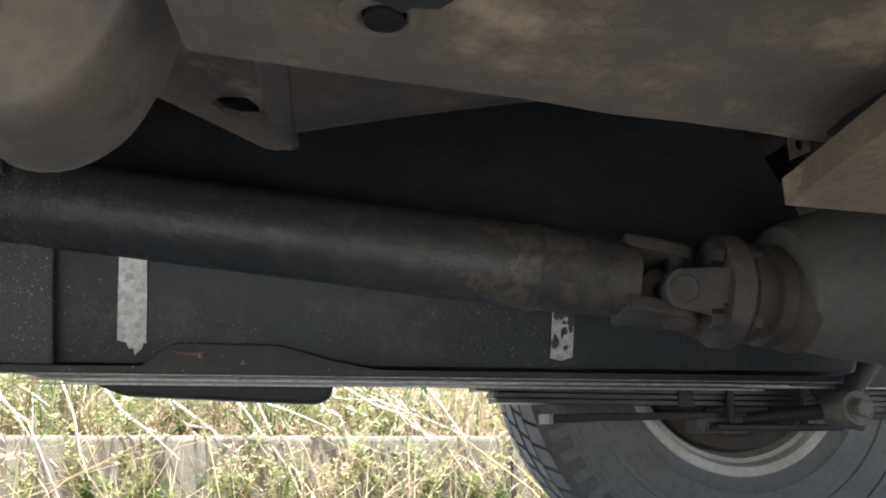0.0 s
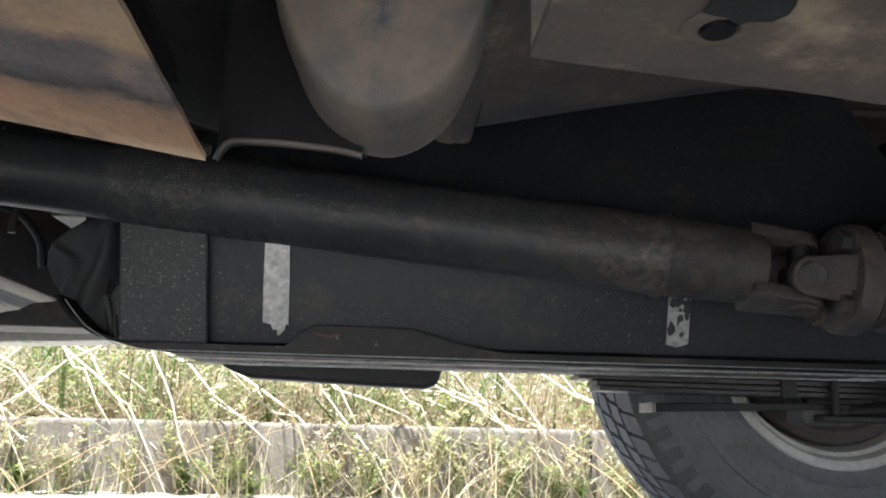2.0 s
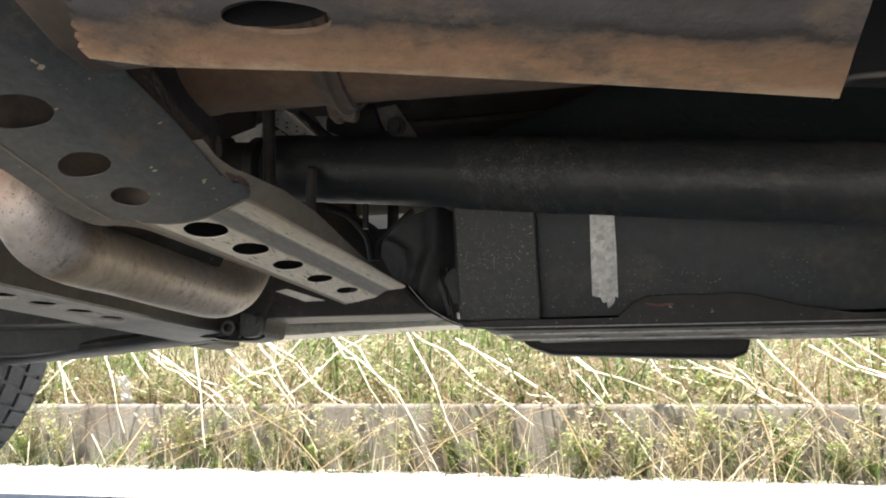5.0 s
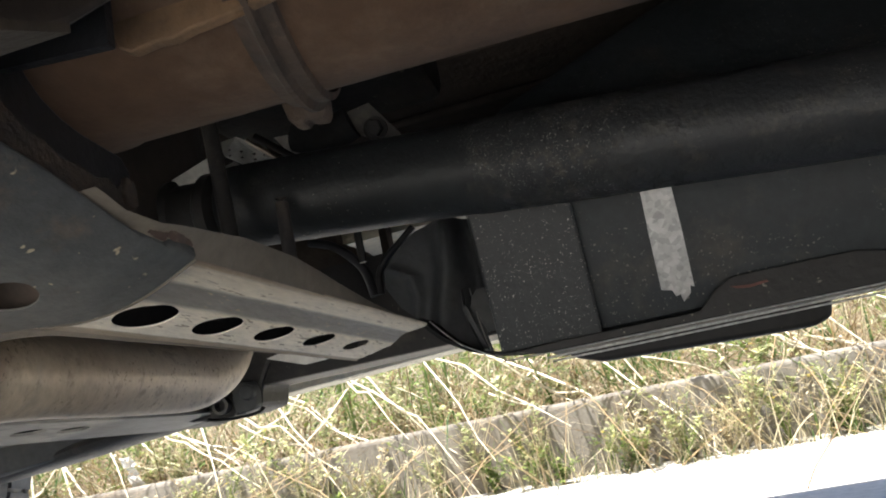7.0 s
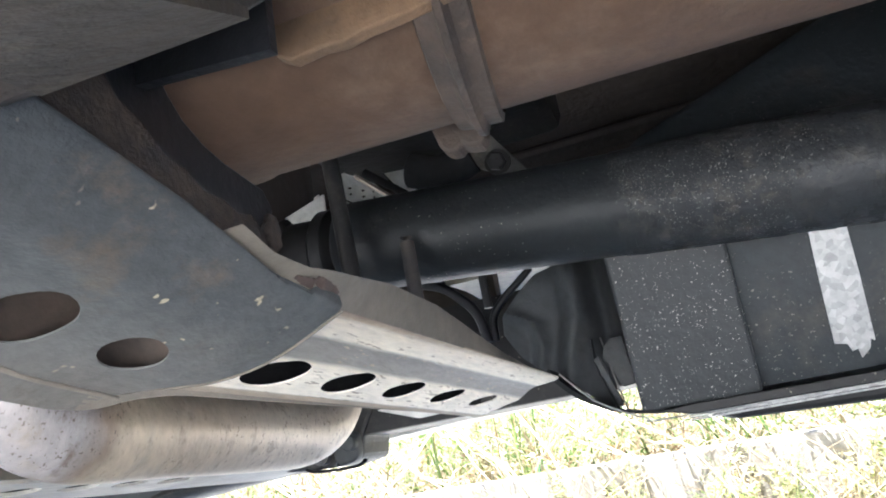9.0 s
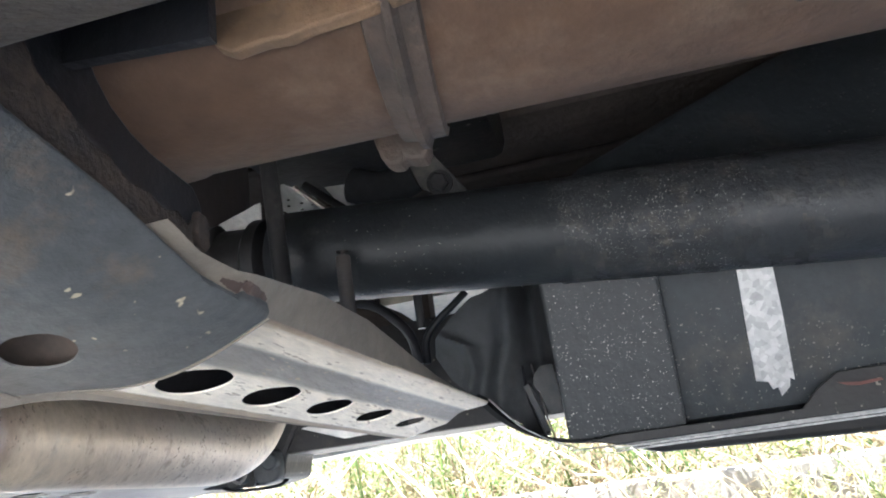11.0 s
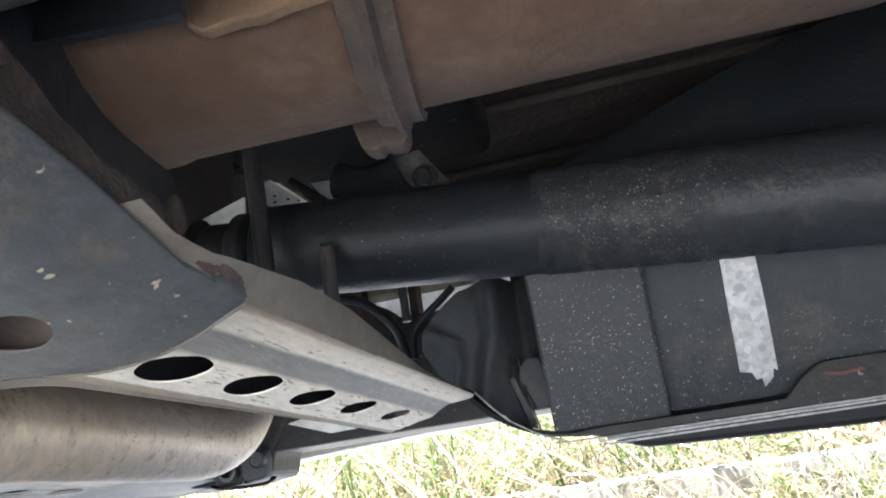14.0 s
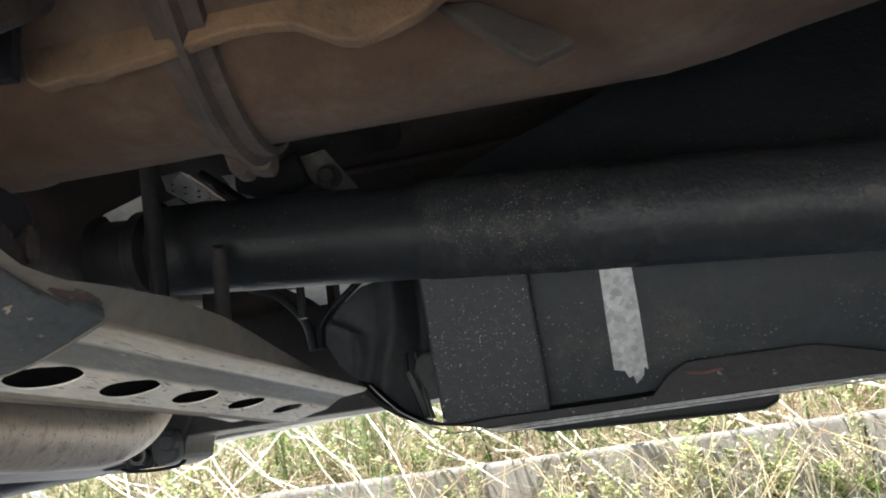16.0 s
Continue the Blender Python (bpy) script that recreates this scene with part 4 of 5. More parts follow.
pipe = smooth_path([(-0.690, 0.450, 0.58), (-0.684, 0.449, 0.49), (-0.680, 0.448, 0.425), (-0.677, 0.459, 0.387), (-0.674, 0.492, 0.3665), (-0.670, 0.575, 0.3635), (-0.665, 0.675, 0.3605), (-0.661, 0.740, 0.362), (-0.657, 0.780, 0.382), (-0.655, 0.800, 0.425), (-0.66, 0.805, 0.50)], 8)
part("cross_pipe", sweep(pipe, 0.0305, 32, up=(1, 0, 0)), PIPE, exhaust, "heat stained cross pipe", smooth=60)


# gearbox crossmember
xm = thing("crossmember", (0, 0, 0), "", "")
xm.parent = truck
tagged(xm, "grey pressed steel crossmember with oval lightening holes")


def near_z(u, v):
    """Height of the near sheet, which climbs to the left rail and rolls up to the rear."""
    climb = 0.368 + (0.30 * (0.372 - v) if v > 0.332 else 0.012 + 0.21 * (0.332 - v)) + (0.15 * (v - 0.398) if v > 0.398 else 0)
    d = u + 0.517
    fade = min(1.0, max(0.0, (0.40 - v) / 0.05))
    swage = 0.0028 * math.exp(-((u + 0.488) / 0.010) ** 2) * min(1.0, max(0.0, (0.372 - v) / 0.03))
    return climb - swage + (0.15 * d + 3.4 * d * d if d > 0 else 0.05 * d - 8.0 * d * d * fade)


def near_place(u, v):
    if u < -0.549:
        k = min(1.0, (-0.549 - u) / 0.014)
        drop = 0.0065 - 0.0035 * min(1.0, max(0.0, (v - 0.372) / 0.03))
        return (-0.549 - 0.012 * k, v, near_z(-0.549, v) - drop * k * k)
    edge = -0.4605 + 0.0045 * min(1.0, max(0.0, (v - 0.380) / 0.025))
    if u > edge:
        return (edge - 0.3 * (u - edge), v, near_z(edge, v) + (u - edge) * (1.2 if v > 0.40 else 0.3))
    return (u, v, near_z(u, v))


def seam(u):
    return 0.4035 + 0.30 * (u + 0.528) + 0.004 * math.sin((u + 0.528) * 60)


near_us = span(-0.563, -0.452, 0.0028)
near = pressed(near_us, span(0.05, 0.44, 0.003), [(-0.5195, 0.372, 0.0132, 0.0114), (-0.5250, 0.332, 0.0168, 0.0126), (-0.524, 0.275, 0.019, 0.015), (-0.522, 0.195, 0.024, 0.018)],
               lambda u, v: near_place(u, min(v, seam(u))), (0, 0, 0.0009), lambda u, v: v < seam(u) + 0.0015)
part("upper_sheet", near, XSHEET, xm, "dark blue-grey sheet with dust, painted shade and round holes", smooth=50)
SECTION = [(-0.0235, -0.0062), (-0.0225, -0.0056), (-0.0195, -0.0046), (0.0, 0.0), (0.013, 0.0020), (0.019, 0.0050), (0.025, 0.0085), (0.031, 0.0103), (0.042, 0.0112), (0.052, 0.0122), (0.0545, 0.0140)]


def far_place(u, v):
    zc, uc = 0.3674 - 0.047 * (v - 0.42), -0.518 + 0.095 * (v - 0.42)
    k = float(np.interp(u, [p[0] for p in SECTION], [p[1] for p in SECTION]))
    return (uc + u * (1 - 0.25 * max(0, v - 0.42)), v, zc + k)


far = pressed(span(-0.0235, 0.0545, 0.0019), span(0.400, 0.765, 0.003), [(0.0 + 0.0007 * k, 0.461 + 0.0625 * k, 0.0148 - 0.0008 * k, 0.0195 - 0.0014 * k) for k in range(5)],
              far_place, (0, 0, 0.0009), lambda u, v: v > seam(-0.518 + u) - 0.006 and v < 0.764 - 0.35 * max(0, -0.008 - u))
def flange_place(u, v):
    a = Vector(near_place(-0.549 - 0.014 * u, min(v, 0.40)))
    b = Vector(far_place(-0.0228, v)) + Vector((-0.003, 0, -0.0024)) * u * (0.25 + 0.75 * max(0.0, (0.64 - v) / 0.236))
    k = min(1.0, max(0.0, (v - 0.385) / 0.045))
    return tuple(a.lerp(b, k * k * (3 - 2 * k)))


part("front_flange", pressed([0, 0.25, 0.5, 0.75, 1.0], span(0.385, 0.64, 0.005), [], flange_place, (0, 0, 0.0012)), XFLANGE, xm, "dusty front flange", smooth=50)
part("lower_plate", far, SCRAPED_SHADED, xm, "scraped pale lower plate with five oval holes", smooth=50)


def ridge(v):
    """The rear fold that the wall rises from."""
    p, q = Vector(near_place(-0.4535, v)), Vector(far_place(0.0545, v))
    k = min(1, max(0, (v - 0.40) / 0.03))
    return p.lerp(q, k)


def wall_place(u, v):
    top = float(np.interp(v, [0.345, 0.355, 0.367, 0.392, 0.42, 0.47, 0.53, 0.57, 0.60, 0.66, 0.755, 0.765], [0.3975, 0.3950, 0.3905, 0.3895, 0.3930, 0.3970, 0.3955, 0.3905, 0.386, 0.3785, 0.3705, 0.369]))
    r = ridge(v)
    return (r.x + (-0.4515 - r.x) * u * 0.8, v, r.z + (top - r.z) * u)


part("rear_wall", pressed([0, 0.15, 0.35, 0.6, 0.85, 1.0], span(0.332, 0.765, 0.006), [], wall_place, (-0.0015, 0, 0.0), lambda u, v: v > 0.348), XWALL, xm, "dust-browned rear wall", smooth=50)
GUSSET_TOP = [(0.392, 0.417), (0.386, 0.4235), (0.377, 0.4245), (0.361, 0.4265), (0.350, 0.4295), (0.340, 0.4345), (0.333, 0.441), (0.3285, 0.4475), (0.3245, 0.458), (0.321, 0.474), (0.320, 0.52), (0.05, 0.62)]
part("gusset", prism([(0.05, 0.462), (0.20, 0.428), (0.26, 0.414), (0.30, 0.4055), (0.34, 0.3965), (0.375, 0.392), (0.384, 0.396), (0.389, 0.406)] + GUSSET_TOP, "x", -0.4700, -0.4665, 0.0008), CABLE, xm, "black curved gusset")
rust_top = [(0.392, 0.406), (0.386, 0.4115), (0.380, 0.406), (0.374, 0.4095), (0.366, 0.4075), (0.358, 0.4105), (0.347, 0.4105), (0.338, 0.4155), (0.329, 0.4165), (0.318, 0.4245), (0.308, 0.4285), (0.299, 0.440), (0.290, 0.455), (0.284, 0.50), (0.05, 0.60)]
part("gusset_rust", prism([(0.05, 0.462), (0.20, 0.428), (0.26, 0.414), (0.30, 0.4055), (0.34, 0.3965), (0.375, 0.390), (0.384, 0.394), (0.390, 0.402)] + rust_top, "x", -0.4664, -0.4652, 0.0004), FLAKED, xm, "rust-eaten strip along the gusset")
part("gusset_end", pillow(blot(0.3865, 0.405, 0.0055, 0.0085, 8), "x", -0.4668, -0.4628, 0.0015, 3), FLAKED, xm, "ragged rusty gusset end", smooth=40)
part("rail_inner_wall", prism([(-0.50, 0.441), (-0.462, 0.4368), (-0.4185, 0.4325), (-0.4185, 0.60), (-0.50, 0.60)], "y", 0.318, 0.322), CABLE, truck, "black inner wall of the chassis rail")
# Domed liners added behind the holes so they read dark.
part("hole_shade_liner", pressed(span(-0.5475, -0.4925, 0.0025), span(0.05, 0.3965, 0.0055), [], lambda u, v: (u, v, near_z(u, v) + 0.0012 + 0.024 * min(1.0, (0.398 - v) / 0.02) * math.sqrt(max(0.0, 1 - ((u + 0.520) / 0.0275) ** 2))), (0, 0, 0.002)), DRUM, xm, smooth=60)
part("hole_shade_liner", pressed(span(-0.0225, 0.0275, 0.0025), span(0.408, 0.757, 0.03), [], lambda u, v: tuple(Vector(far_place(u * 0.9, v)) + Vector((0, 0, 0.0012 + 0.024 * math.sqrt(max(0.0, 1 - ((u - 0.0025) / 0.025) ** 2))))), (0, 0, 0.002)), SHADE_BLACK, xm, smooth=60)
part("rust_patch", pressed(span(0.05, 1.0, 0.05), span(0.384, 0.428, 0.002), [], lambda u, v: tuple(Vector(wall_place(u, v)) + Vector((0.0014, 0, 0))), (-0.0003, 0, 0), lambda u, v: ((u - 0.24) / 0.34) ** 2 + ((v - 0.406) / 0.0170) ** 2 < 1 + 0.35 * noise.noise((v * 160, u * 5, 3))), BLOOM, xm, "brown rust patch")
# Pale bead stands in for the highlight along the fold.
part("fold_edge", sweep([(-0.5494, v, near_z(-0.549, v) - 0.0005) for v in span(0.05, 0.396, 0.01)], 0.0010, 8), XFLANGE, xm, "pale bead drawn for the bright fold line", smooth=60)
part("seam_edge", sweep([Vector(near_place(u, seam(u))) + Vector((0, 0.0012, -0.0002)) for u in span(-0.532, -0.457, 0.004)], 0.0006, 6), XWALL, xm)
part("shield_strip", prism([(-0.6174, 0.3710), (-0.6016, 0.3737), (-0.5514, 0.3576), (-0.5768, 0.3569)], "y", 0.80, 0.803), ALUMINIUM, xm, "pale bent strip above the cross pipe")
part("rail_gusset", prism([(0.16, 0.43), (0.235, 0.405), (0.263, 0.403), (0.282, 0.417), (0.321, 0.454), (0.33, 0.52), (0.16, 0.52)], "x", -0.47, -0.405, 0.003), DRUM, xm, "rusty gusset between rail and crossmember")

# left chassis rail, close above the path
lrail = thing("left_chassis_rail", (0, 0, 0), "", "")
lrail.parent = truck
tagged(lrail, "scaly rusted chassis rail end with muddy spring hanger")
def flange_z(u):
    return float(np.interp(u, [-0.46, -0.40, -0.369, -0.286, -0.204, -0.13], [0.376, 0.364, 0.357, 0.346, 0.333, 0.3205]))


web = pressed(span(-0.445, -0.130, 0.004), span(0.0, 0.135, 0.0035), [(-0.306, 0.0285, 0.020, 0.0085)],
              lambda u, w: (u - (0.06 * w if u > -0.14 else 0), 0.181 - w, flange_z(u) + 0.20 * w + 0.0007 * noise.noise((u * 45, w * 110, 2)) * min(1, w * 90)), (0, 0, 0.002), lambda u, w: u > -0.404 + 0.60 * w)
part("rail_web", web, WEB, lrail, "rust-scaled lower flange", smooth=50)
# Dark sheet and tube added so the slot reads as shade.
part("slot_shade_sheet", pressed(span(-0.44, -0.14, 0.02), span(0.0, 0.13, 0.02), [], lambda u, w: (u, 0.178 - w, flange_z(u) + 0.20 * w + 0.022), (0, 0, 0.004), lambda u, w: u > -0.392 + 0.60 * w), SHADE_BLACK, lrail)
part("hole_shade_tube", sweep([(-0.306, 0.1525, 0.3562), (-0.306, 0.1525, 0.374)], 0.0083, 28, flat=(1.0, 2.36), up=(1, 0, 0), caps=False), SHADE_BLACK, lrail, "black tube that darkens the slot", smooth=60)
part("rail_lip", sheet([(-0.402, 0.0), (-0.131, 0.0), (-0.132, 0.012), (-0.33, 0.016), (-0.392, 0.030), (-0.396, 0.0885), (-0.453, 0.0885)], [], lambda u, v: (u, 0.1815 + v, flange_z(max(u, -0.40)) + 0.0008 + 0.475 * v), (0, 0, 0.003)), RAIL_MUD, lrail, "mud-browned rail flange")
jag = [(-0.4285, 0.4515), (-0.426, 0.441), (-0.4205, 0.4375), (-0.410, 0.4385), (-0.402, 0.4375), (-0.395, 0.439), (-0.384, 0.4395), (-0.374, 0.4405), (-0.354, 0.4430), (-0.344, 0.4425), (-0.334, 0.4405), (-0.327, 0.436), (-0.320, 0.4315), (-0.314, 0.430), (-0.304, 0.4315), (-0.294, 0.4345), (-0.285, 0.440), (-0.27, 0.46), (-0.26, 0.52), (-0.4285, 0.52)]
part("jagged_bracket", prism(jag, "y", 0.334, 0.3395, 0.001), JAG, lrail, "jagged rust-eaten bracket edge")
part("bent_tab", prism([(-0.2898, 0.4433), (-0.2751, 0.4406), (-0.2495, 0.4220), (-0.2485, 0.4190), (-0.2618, 0.4153), (-0.2650, 0.4180), (-0.2818, 0.4346)], "y", 0.343, 0.348, 0.0012), GRIME, exhaust, "bent grimy tab welded under the silencer")
part("inner_plate", sheet([(-0.24, 0.385), (-0.14, 0.352), (-0.085, 0.345), (-0.085, 0.52), (-0.24, 0.52)], [], lambda u, v: (u, 0.235, v), (0, 0.004, 0)), GUARD, lrail)
part("hanger_ledge", sweep(smooth_path([(-0.1291, 0.188, 0.3237), (-0.1281, 0.188, 0.3266), (-0.1257, 0.188, 0.3294), (-0.1212, 0.188, 0.3302), (-0.1092, 0.188, 0.3300), (-0.0922, 0.188, 0.3286), (-0.0837, 0.188, 0.3269)], 4), 0.0011, 8), GRIME, lrail, "thin muddy ledge between the flange and the lug", smooth=60)
part("hanger_web", prism([(-0.1291, 0.3237), (-0.1281, 0.3266), (-0.1257, 0.3294), (-0.1212, 0.3302), (-0.1092, 0.3300), (-0.0922, 0.3286), (-0.0837, 0.3269), (-0.0837, 0.42), (-0.1291, 0.42)], "y", 0.1885, 0.192), SHADE_BLACK, lrail, "dark hanger web")
lug = pillow([(p.x, p.z) for p in smooth_path([(-0.118, 0, 0.50), (-0.113, 0, 0.385), (-0.106, 0, 0.355), (-0.095, 0, 0.3365), (-0.078, 0, 0.3290), (-0.062, 0, 0.335), (-0.051, 0, 0.351), (-0.043, 0, 0.385), (-0.036, 0, 0.50)], 4)], "y", 0.160, 0.202, 0.012)
part("hanger_lug", lug, LUG, lrail, "rounded mud-caked spring hanger lug", smooth=60)
bot = pressed(span(-0.035, 0.70, 0.006), span(0.10, 0.16, 0.002), [(0.009, 0.134, 0.0052, 0.0045)], lambda u, v: (u, v, 0.3465 - 0.025 * min(u, 0.25) - (v - 0.10) / 0.06 * (0.001 + 0.062 * min(u, 0.25)) + 0.0008 * noise.noise((u * 60, v * 60, 0))), (0, 0, 0.003))
part("muddy_underside", bot, GRIME, lrail, "mud-caked rail underside", smooth=50)
part("grease_stain", sheet(blot(0.0100, 0.1195, 0.0125, 0.0110, 5), [], lambda u, v: (u, v, 0.3452 - 0.025 * u - (v - 0.10) / 0.06 * (0.001 + 0.062 * u)), (0, 0, 0.0003)), GUARD, lrail, "dark greasy stain beside the hole")
part("hole_rim", lathe([(0.0046, 0.0006), (0.0056, -0.0006), (0.0075, -0.0008), (0.0095, 0.0004)], Matrix.Translation((0.009, 0.134, 0.3452)) @ Matrix.Rotation(math.pi / 2, 4, "Y") @ Matrix.Diagonal((-1, 1, 1, 1)), 28, close=True), GRIME, lrail, "raised muddy rim of the hole", smooth=60)
# Black tube added to put shade inside the hole.
part("hole_shade_tube", lathe([(0.0042, -0.0010), (0.0046, 0.018), (0.0, 0.018)], Matrix.Translation((0.009, 0.134, 0.3452)) @ Matrix.Rotation(-math.pi / 2, 4, "Y"), 24), SHADE_BLACK, lrail, "black tube that darkens the hole")
part("rail_side", box((-0.035, 0.1565, 0.3495), (0.25, 0.1595, 0.366)), DUSTY, lrail)
for z, y in ((0.3455, 0.098), (0.3560, 0.095)):
    part("worn_edge", sweep([(-0.03, y, z), (0.06, y, z - 0.0035), (0.2, y, z - 0.006), (0.7, y, z - 0.006)], 0.0042, 12, flat=(1.3, 0.9)), BLUE_EDGE, lrail, "worn steel edge tinted blue-grey for reflected sky", smooth=60)
part("rail_outer", box((-0.035, 0.099, 0.345), (0.70, 0.103, 0.358)), GUARD, lrail)
nb = sheet([(0.112, 0.163), (0.107, 0.101), (0.40, 0.101), (0.40, 0.165)], [ellipse(0.138, 0.133, 0.0075, 0.0042)], lambda u, v: (u, v, 0.3215 + 0.08 * (0.13 - v) - 0.04 * (u - 0.11)), (0, 0, 0.007))
part("hanger_bracket", nb, MUD, lrail, "thick muddy bracket plate with a bolt hole")
# Black tube and backing added to shade the bolt hole.
part("bolt_hole", sweep([(0.138, 0.133, 0.3206), (0.138, 0.133, 0.334)], 0.0041, 24, flat=(1.0, 1.78), up=(1, 0, 0), caps=False), SHADE_BLACK, lrail, "black tube that darkens the bolt hole")
part("bracket_backing", box((0.12, 0.112, 0.3345), (0.20, 0.155, 0.337)), SHADE_BLACK, lrail)
part("bracket_edge", sweep([(0.109, 0.103, 0.3262), (0.128, 0.103, 0.3262), (0.40, 0.103, 0.3155)], 0.0050, 12, flat=(0.8, 1.0)), BLUE_EDGE, lrail, smooth=60)
part("bracket_tab", prism([(0.145, 0.316), (0.16, 0.306), (0.40, 0.296), (0.40, 0.312), (0.17, 0.318)], "y", 0.13, 0.165, 0.002), MUD, lrail)
part("bright_tube", sweep([(0.072, 0.232, 0.478), (0.084, 0.232, 0.477), (0.6, 0.232, 0.468)], [0.050, 0.058, 0.058], 36), TUBE, truck, "bright dusty metal tube", smooth=50)
part("cable", sweep(smooth_path([(0.02, 0.136, 0.405), (0.048, 0.136, 0.395), (0.080, 0.136, 0.3875), (0.140, 0.136, 0.375), (0.20, 0.135, 0.366), (0.5, 0.135, 0.364)]), 0.0036, 12), CABLE, truck, smooth=60)

# forward parts
fwd = thing("front_crossmember", (0, 0, 0), "", "")
fwd.parent = truck
tagged(fwd, "dusty forward crossmember with oval holes")
part("lower_plate", sheet([(-0.905, 0.40), (-0.822, 0.40), (-0.815, 0.95), (-0.80, 1.06), (-0.90, 1.06)], [ellipse(-0.853, 0.494 + 0.0615 * k, 0.013, 0.020) for k in range(6)], lambda u, v: (u, v, 0.3465 - 0.020 * (v - 0.6) + 0.10 * (u + 0.855)), (0, 0, 0.003)), SCUFFED, fwd, "scraped plate with oval holes")
part("arched_wall", prism([(0.40, 0.357), (1.06, 0.345), (1.06, 0.372), (0.95, 0.373), (0.85, 0.378), (0.74, 0.389), (0.62, 0.408), (0.52, 0.436), (0.40, 0.48)], "x", -0.8215, -0.8185), XWALL, fwd, "dusty arched rear wall")
# Liner added to keep these holes dark.
part("hole_shade_liner", box((-0.897, 0.42, 0.366), (-0.826, 1.05, 0.372)), SHADE_BLACK, fwd)
part("front_wall", prism([(0.40, 0.348), (1.06, 0.337), (1.06, 0.385), (0.40, 0.43)], "x", -0.909, -0.906), STEEL, fwd)
part("arm_bracket", prism([(-1.12, 0.372), (-0.975, 0.338), (-0.932, 0.345), (-0.934, 0.374), (-1.10, 0.382)], "y", 1.20, 1.30, 0.004), XWALL, fwd, "dusty grey arm bracket")
for k in range(3):
    part("bracket_bolt", hexbolt((-0.80, 1.055 + 0.03 * k, 0.352), (0, 0, -1), 0.008, 0.009), DUSTY, fwd)
clv = prism([(-0.885, 0.377), (-0.852, 0.337), (-0.775, 0.3325), (-0.741, 0.338), (-0.737, 0.362), (-0.716, 0.398), (-0.716, 0.45), (-0.885, 0.45)], "y", 1.012, 1.10, 0.006)
part("clevis", clv, STEEL, truck, "black control arm bracket")
part("clevis_ear", pillow([(p.x, p.z) for p in smooth_path([(-0.770, 0, 0.372), (-0.742, 0, 0.372), (-0.737, 0, 0.352), (-0.740, 0, 0.338), (-0.755, 0, 0.334), (-0.768, 0, 0.337), (-0.771, 0, 0.355)], 3)], "y", 0.994, 1.012, 0.004, 3), NECK, truck, "slate-grey bracket ear", smooth=50)
part("clevis_pin", lathe([(0.0, -0.007), (0.008, -0.007), (0.010, -0.005), (0.010, 0.004), (0.0, 0.004)], Matrix.Translation((-0.7455, 0.992, 0.358)) @ Matrix.Rotation(math.pi / 2, 4, "Z"), 24), NECK, truck, "round pin head", smooth=40)
part("clevis_eye", lathe([(0.0075, -0.006), (0.0115, -0.006), (0.0115, 0.006), (0.0075, 0.006)], Matrix.Translation((-0.7885, 0.998, 0.3487)) @ Matrix.Rotation(math.pi / 2, 4, "Z"), 24, close=True), DUSTY, truck, "worn bushing eye", smooth=40)
part("clevis_cheek", prism([(-0.815, 0.350), (-0.792, 0.366), (-0.776, 0.364), (-0.772, 0.340), (-0.777, 0.3325), (-0.808, 0.333)], "y", 1.004, 1.011, 0.002), STEEL, truck)
part("clevis_hook", sweep(smooth_path([(-0.806, 0.992, 0.3345), (-0.795, 0.990, 0.3312), (-0.771, 0.988, 0.3292), (-0.742, 0.988, 0.3290), (-0.731, 0.990, 0.3312), (-0.7285, 0.994, 0.335)], 4), 0.0026, 10, flat=(1.8, 0.8)), STEEL, truck, "curled bracket lip", smooth=60)
part("arm_tower", prism([(-1.62, 0.46), (-1.58, 0.335), (-1.50, 0.322), (-1.30, 0.322), (-1.12, 0.332), (-1.00, 0.343), (-0.96, 0.372), (-0.96, 0.46)], "y", 1.115, 1.19, 0.008), NECK, truck, "slate-black suspension arm tower", smooth=30)
part("control_arm", sweep(smooth_path([(-0.86, 1.08, 0.352), (-1.0, 1.12, 0.345), (-1.3, 1.2, 0.33), (-1.7, 1.28, 0.32)]), [0.026] * 25, 20, flat=(1.8, 0.6)), STEEL, truck, "black flat control arm", smooth=50)
gearbox = thing("gearbox", (0, 0, 0), "", "")
gearbox.parent = truck
tagged(gearbox, "dark oily gearbox housing")
part("housing", box((-1.35, 0.47, 0.45), (-0.62, 0.76, 0.66), 0.04, seg=3), DRUM, gearbox, smooth=30)
for k in range(6):
    part("rib", box((-1.3 + k * 0.11, 0.462, 0.443), (-1.29 + k * 0.11, 0.768, 0.60)), DRUM, gearbox)
part("sump", box((-1.42, 0.56, 0.322), (-1.06, 0.80, 0.44), 0.02), GRIME, truck, "mud-browned cast sump", smooth=30)
for k in range(4):
    part("sump_bolt", hexbolt((-1.056, 0.64 + 0.045 * k, 0.352), (1, 0, 0), 0.009, 0.01), ALLOY, truck)
part("mount_body", box((-0.66, 0.70, 0.640), (-0.40, 0.92, 0.70), 0.015), STEEL, truck, "oily black mount body", smooth=30)
hs = sheet([(-0.656, 0.630), (-0.634, 0.632), (-0.606, 0.616), (-0.588, 0.592), (-0.612, 0.600), (-0.628, 0.596), (-0.648, 0.610)], [ellipse(-0.642 + 0.011 * (k % 4), 0.617 - 0.007 * (k // 4) - 0.003 * (k % 4), 0.0018, 0.0016, 8) for k in range(8)], lambda u, v: (u, 0.84 + 0.01 * math.sin(u * 90), v), (0, 0.002, 0))
part("heat_shield", hs, ALUMINIUM, truck, "perforated bright heat shield")
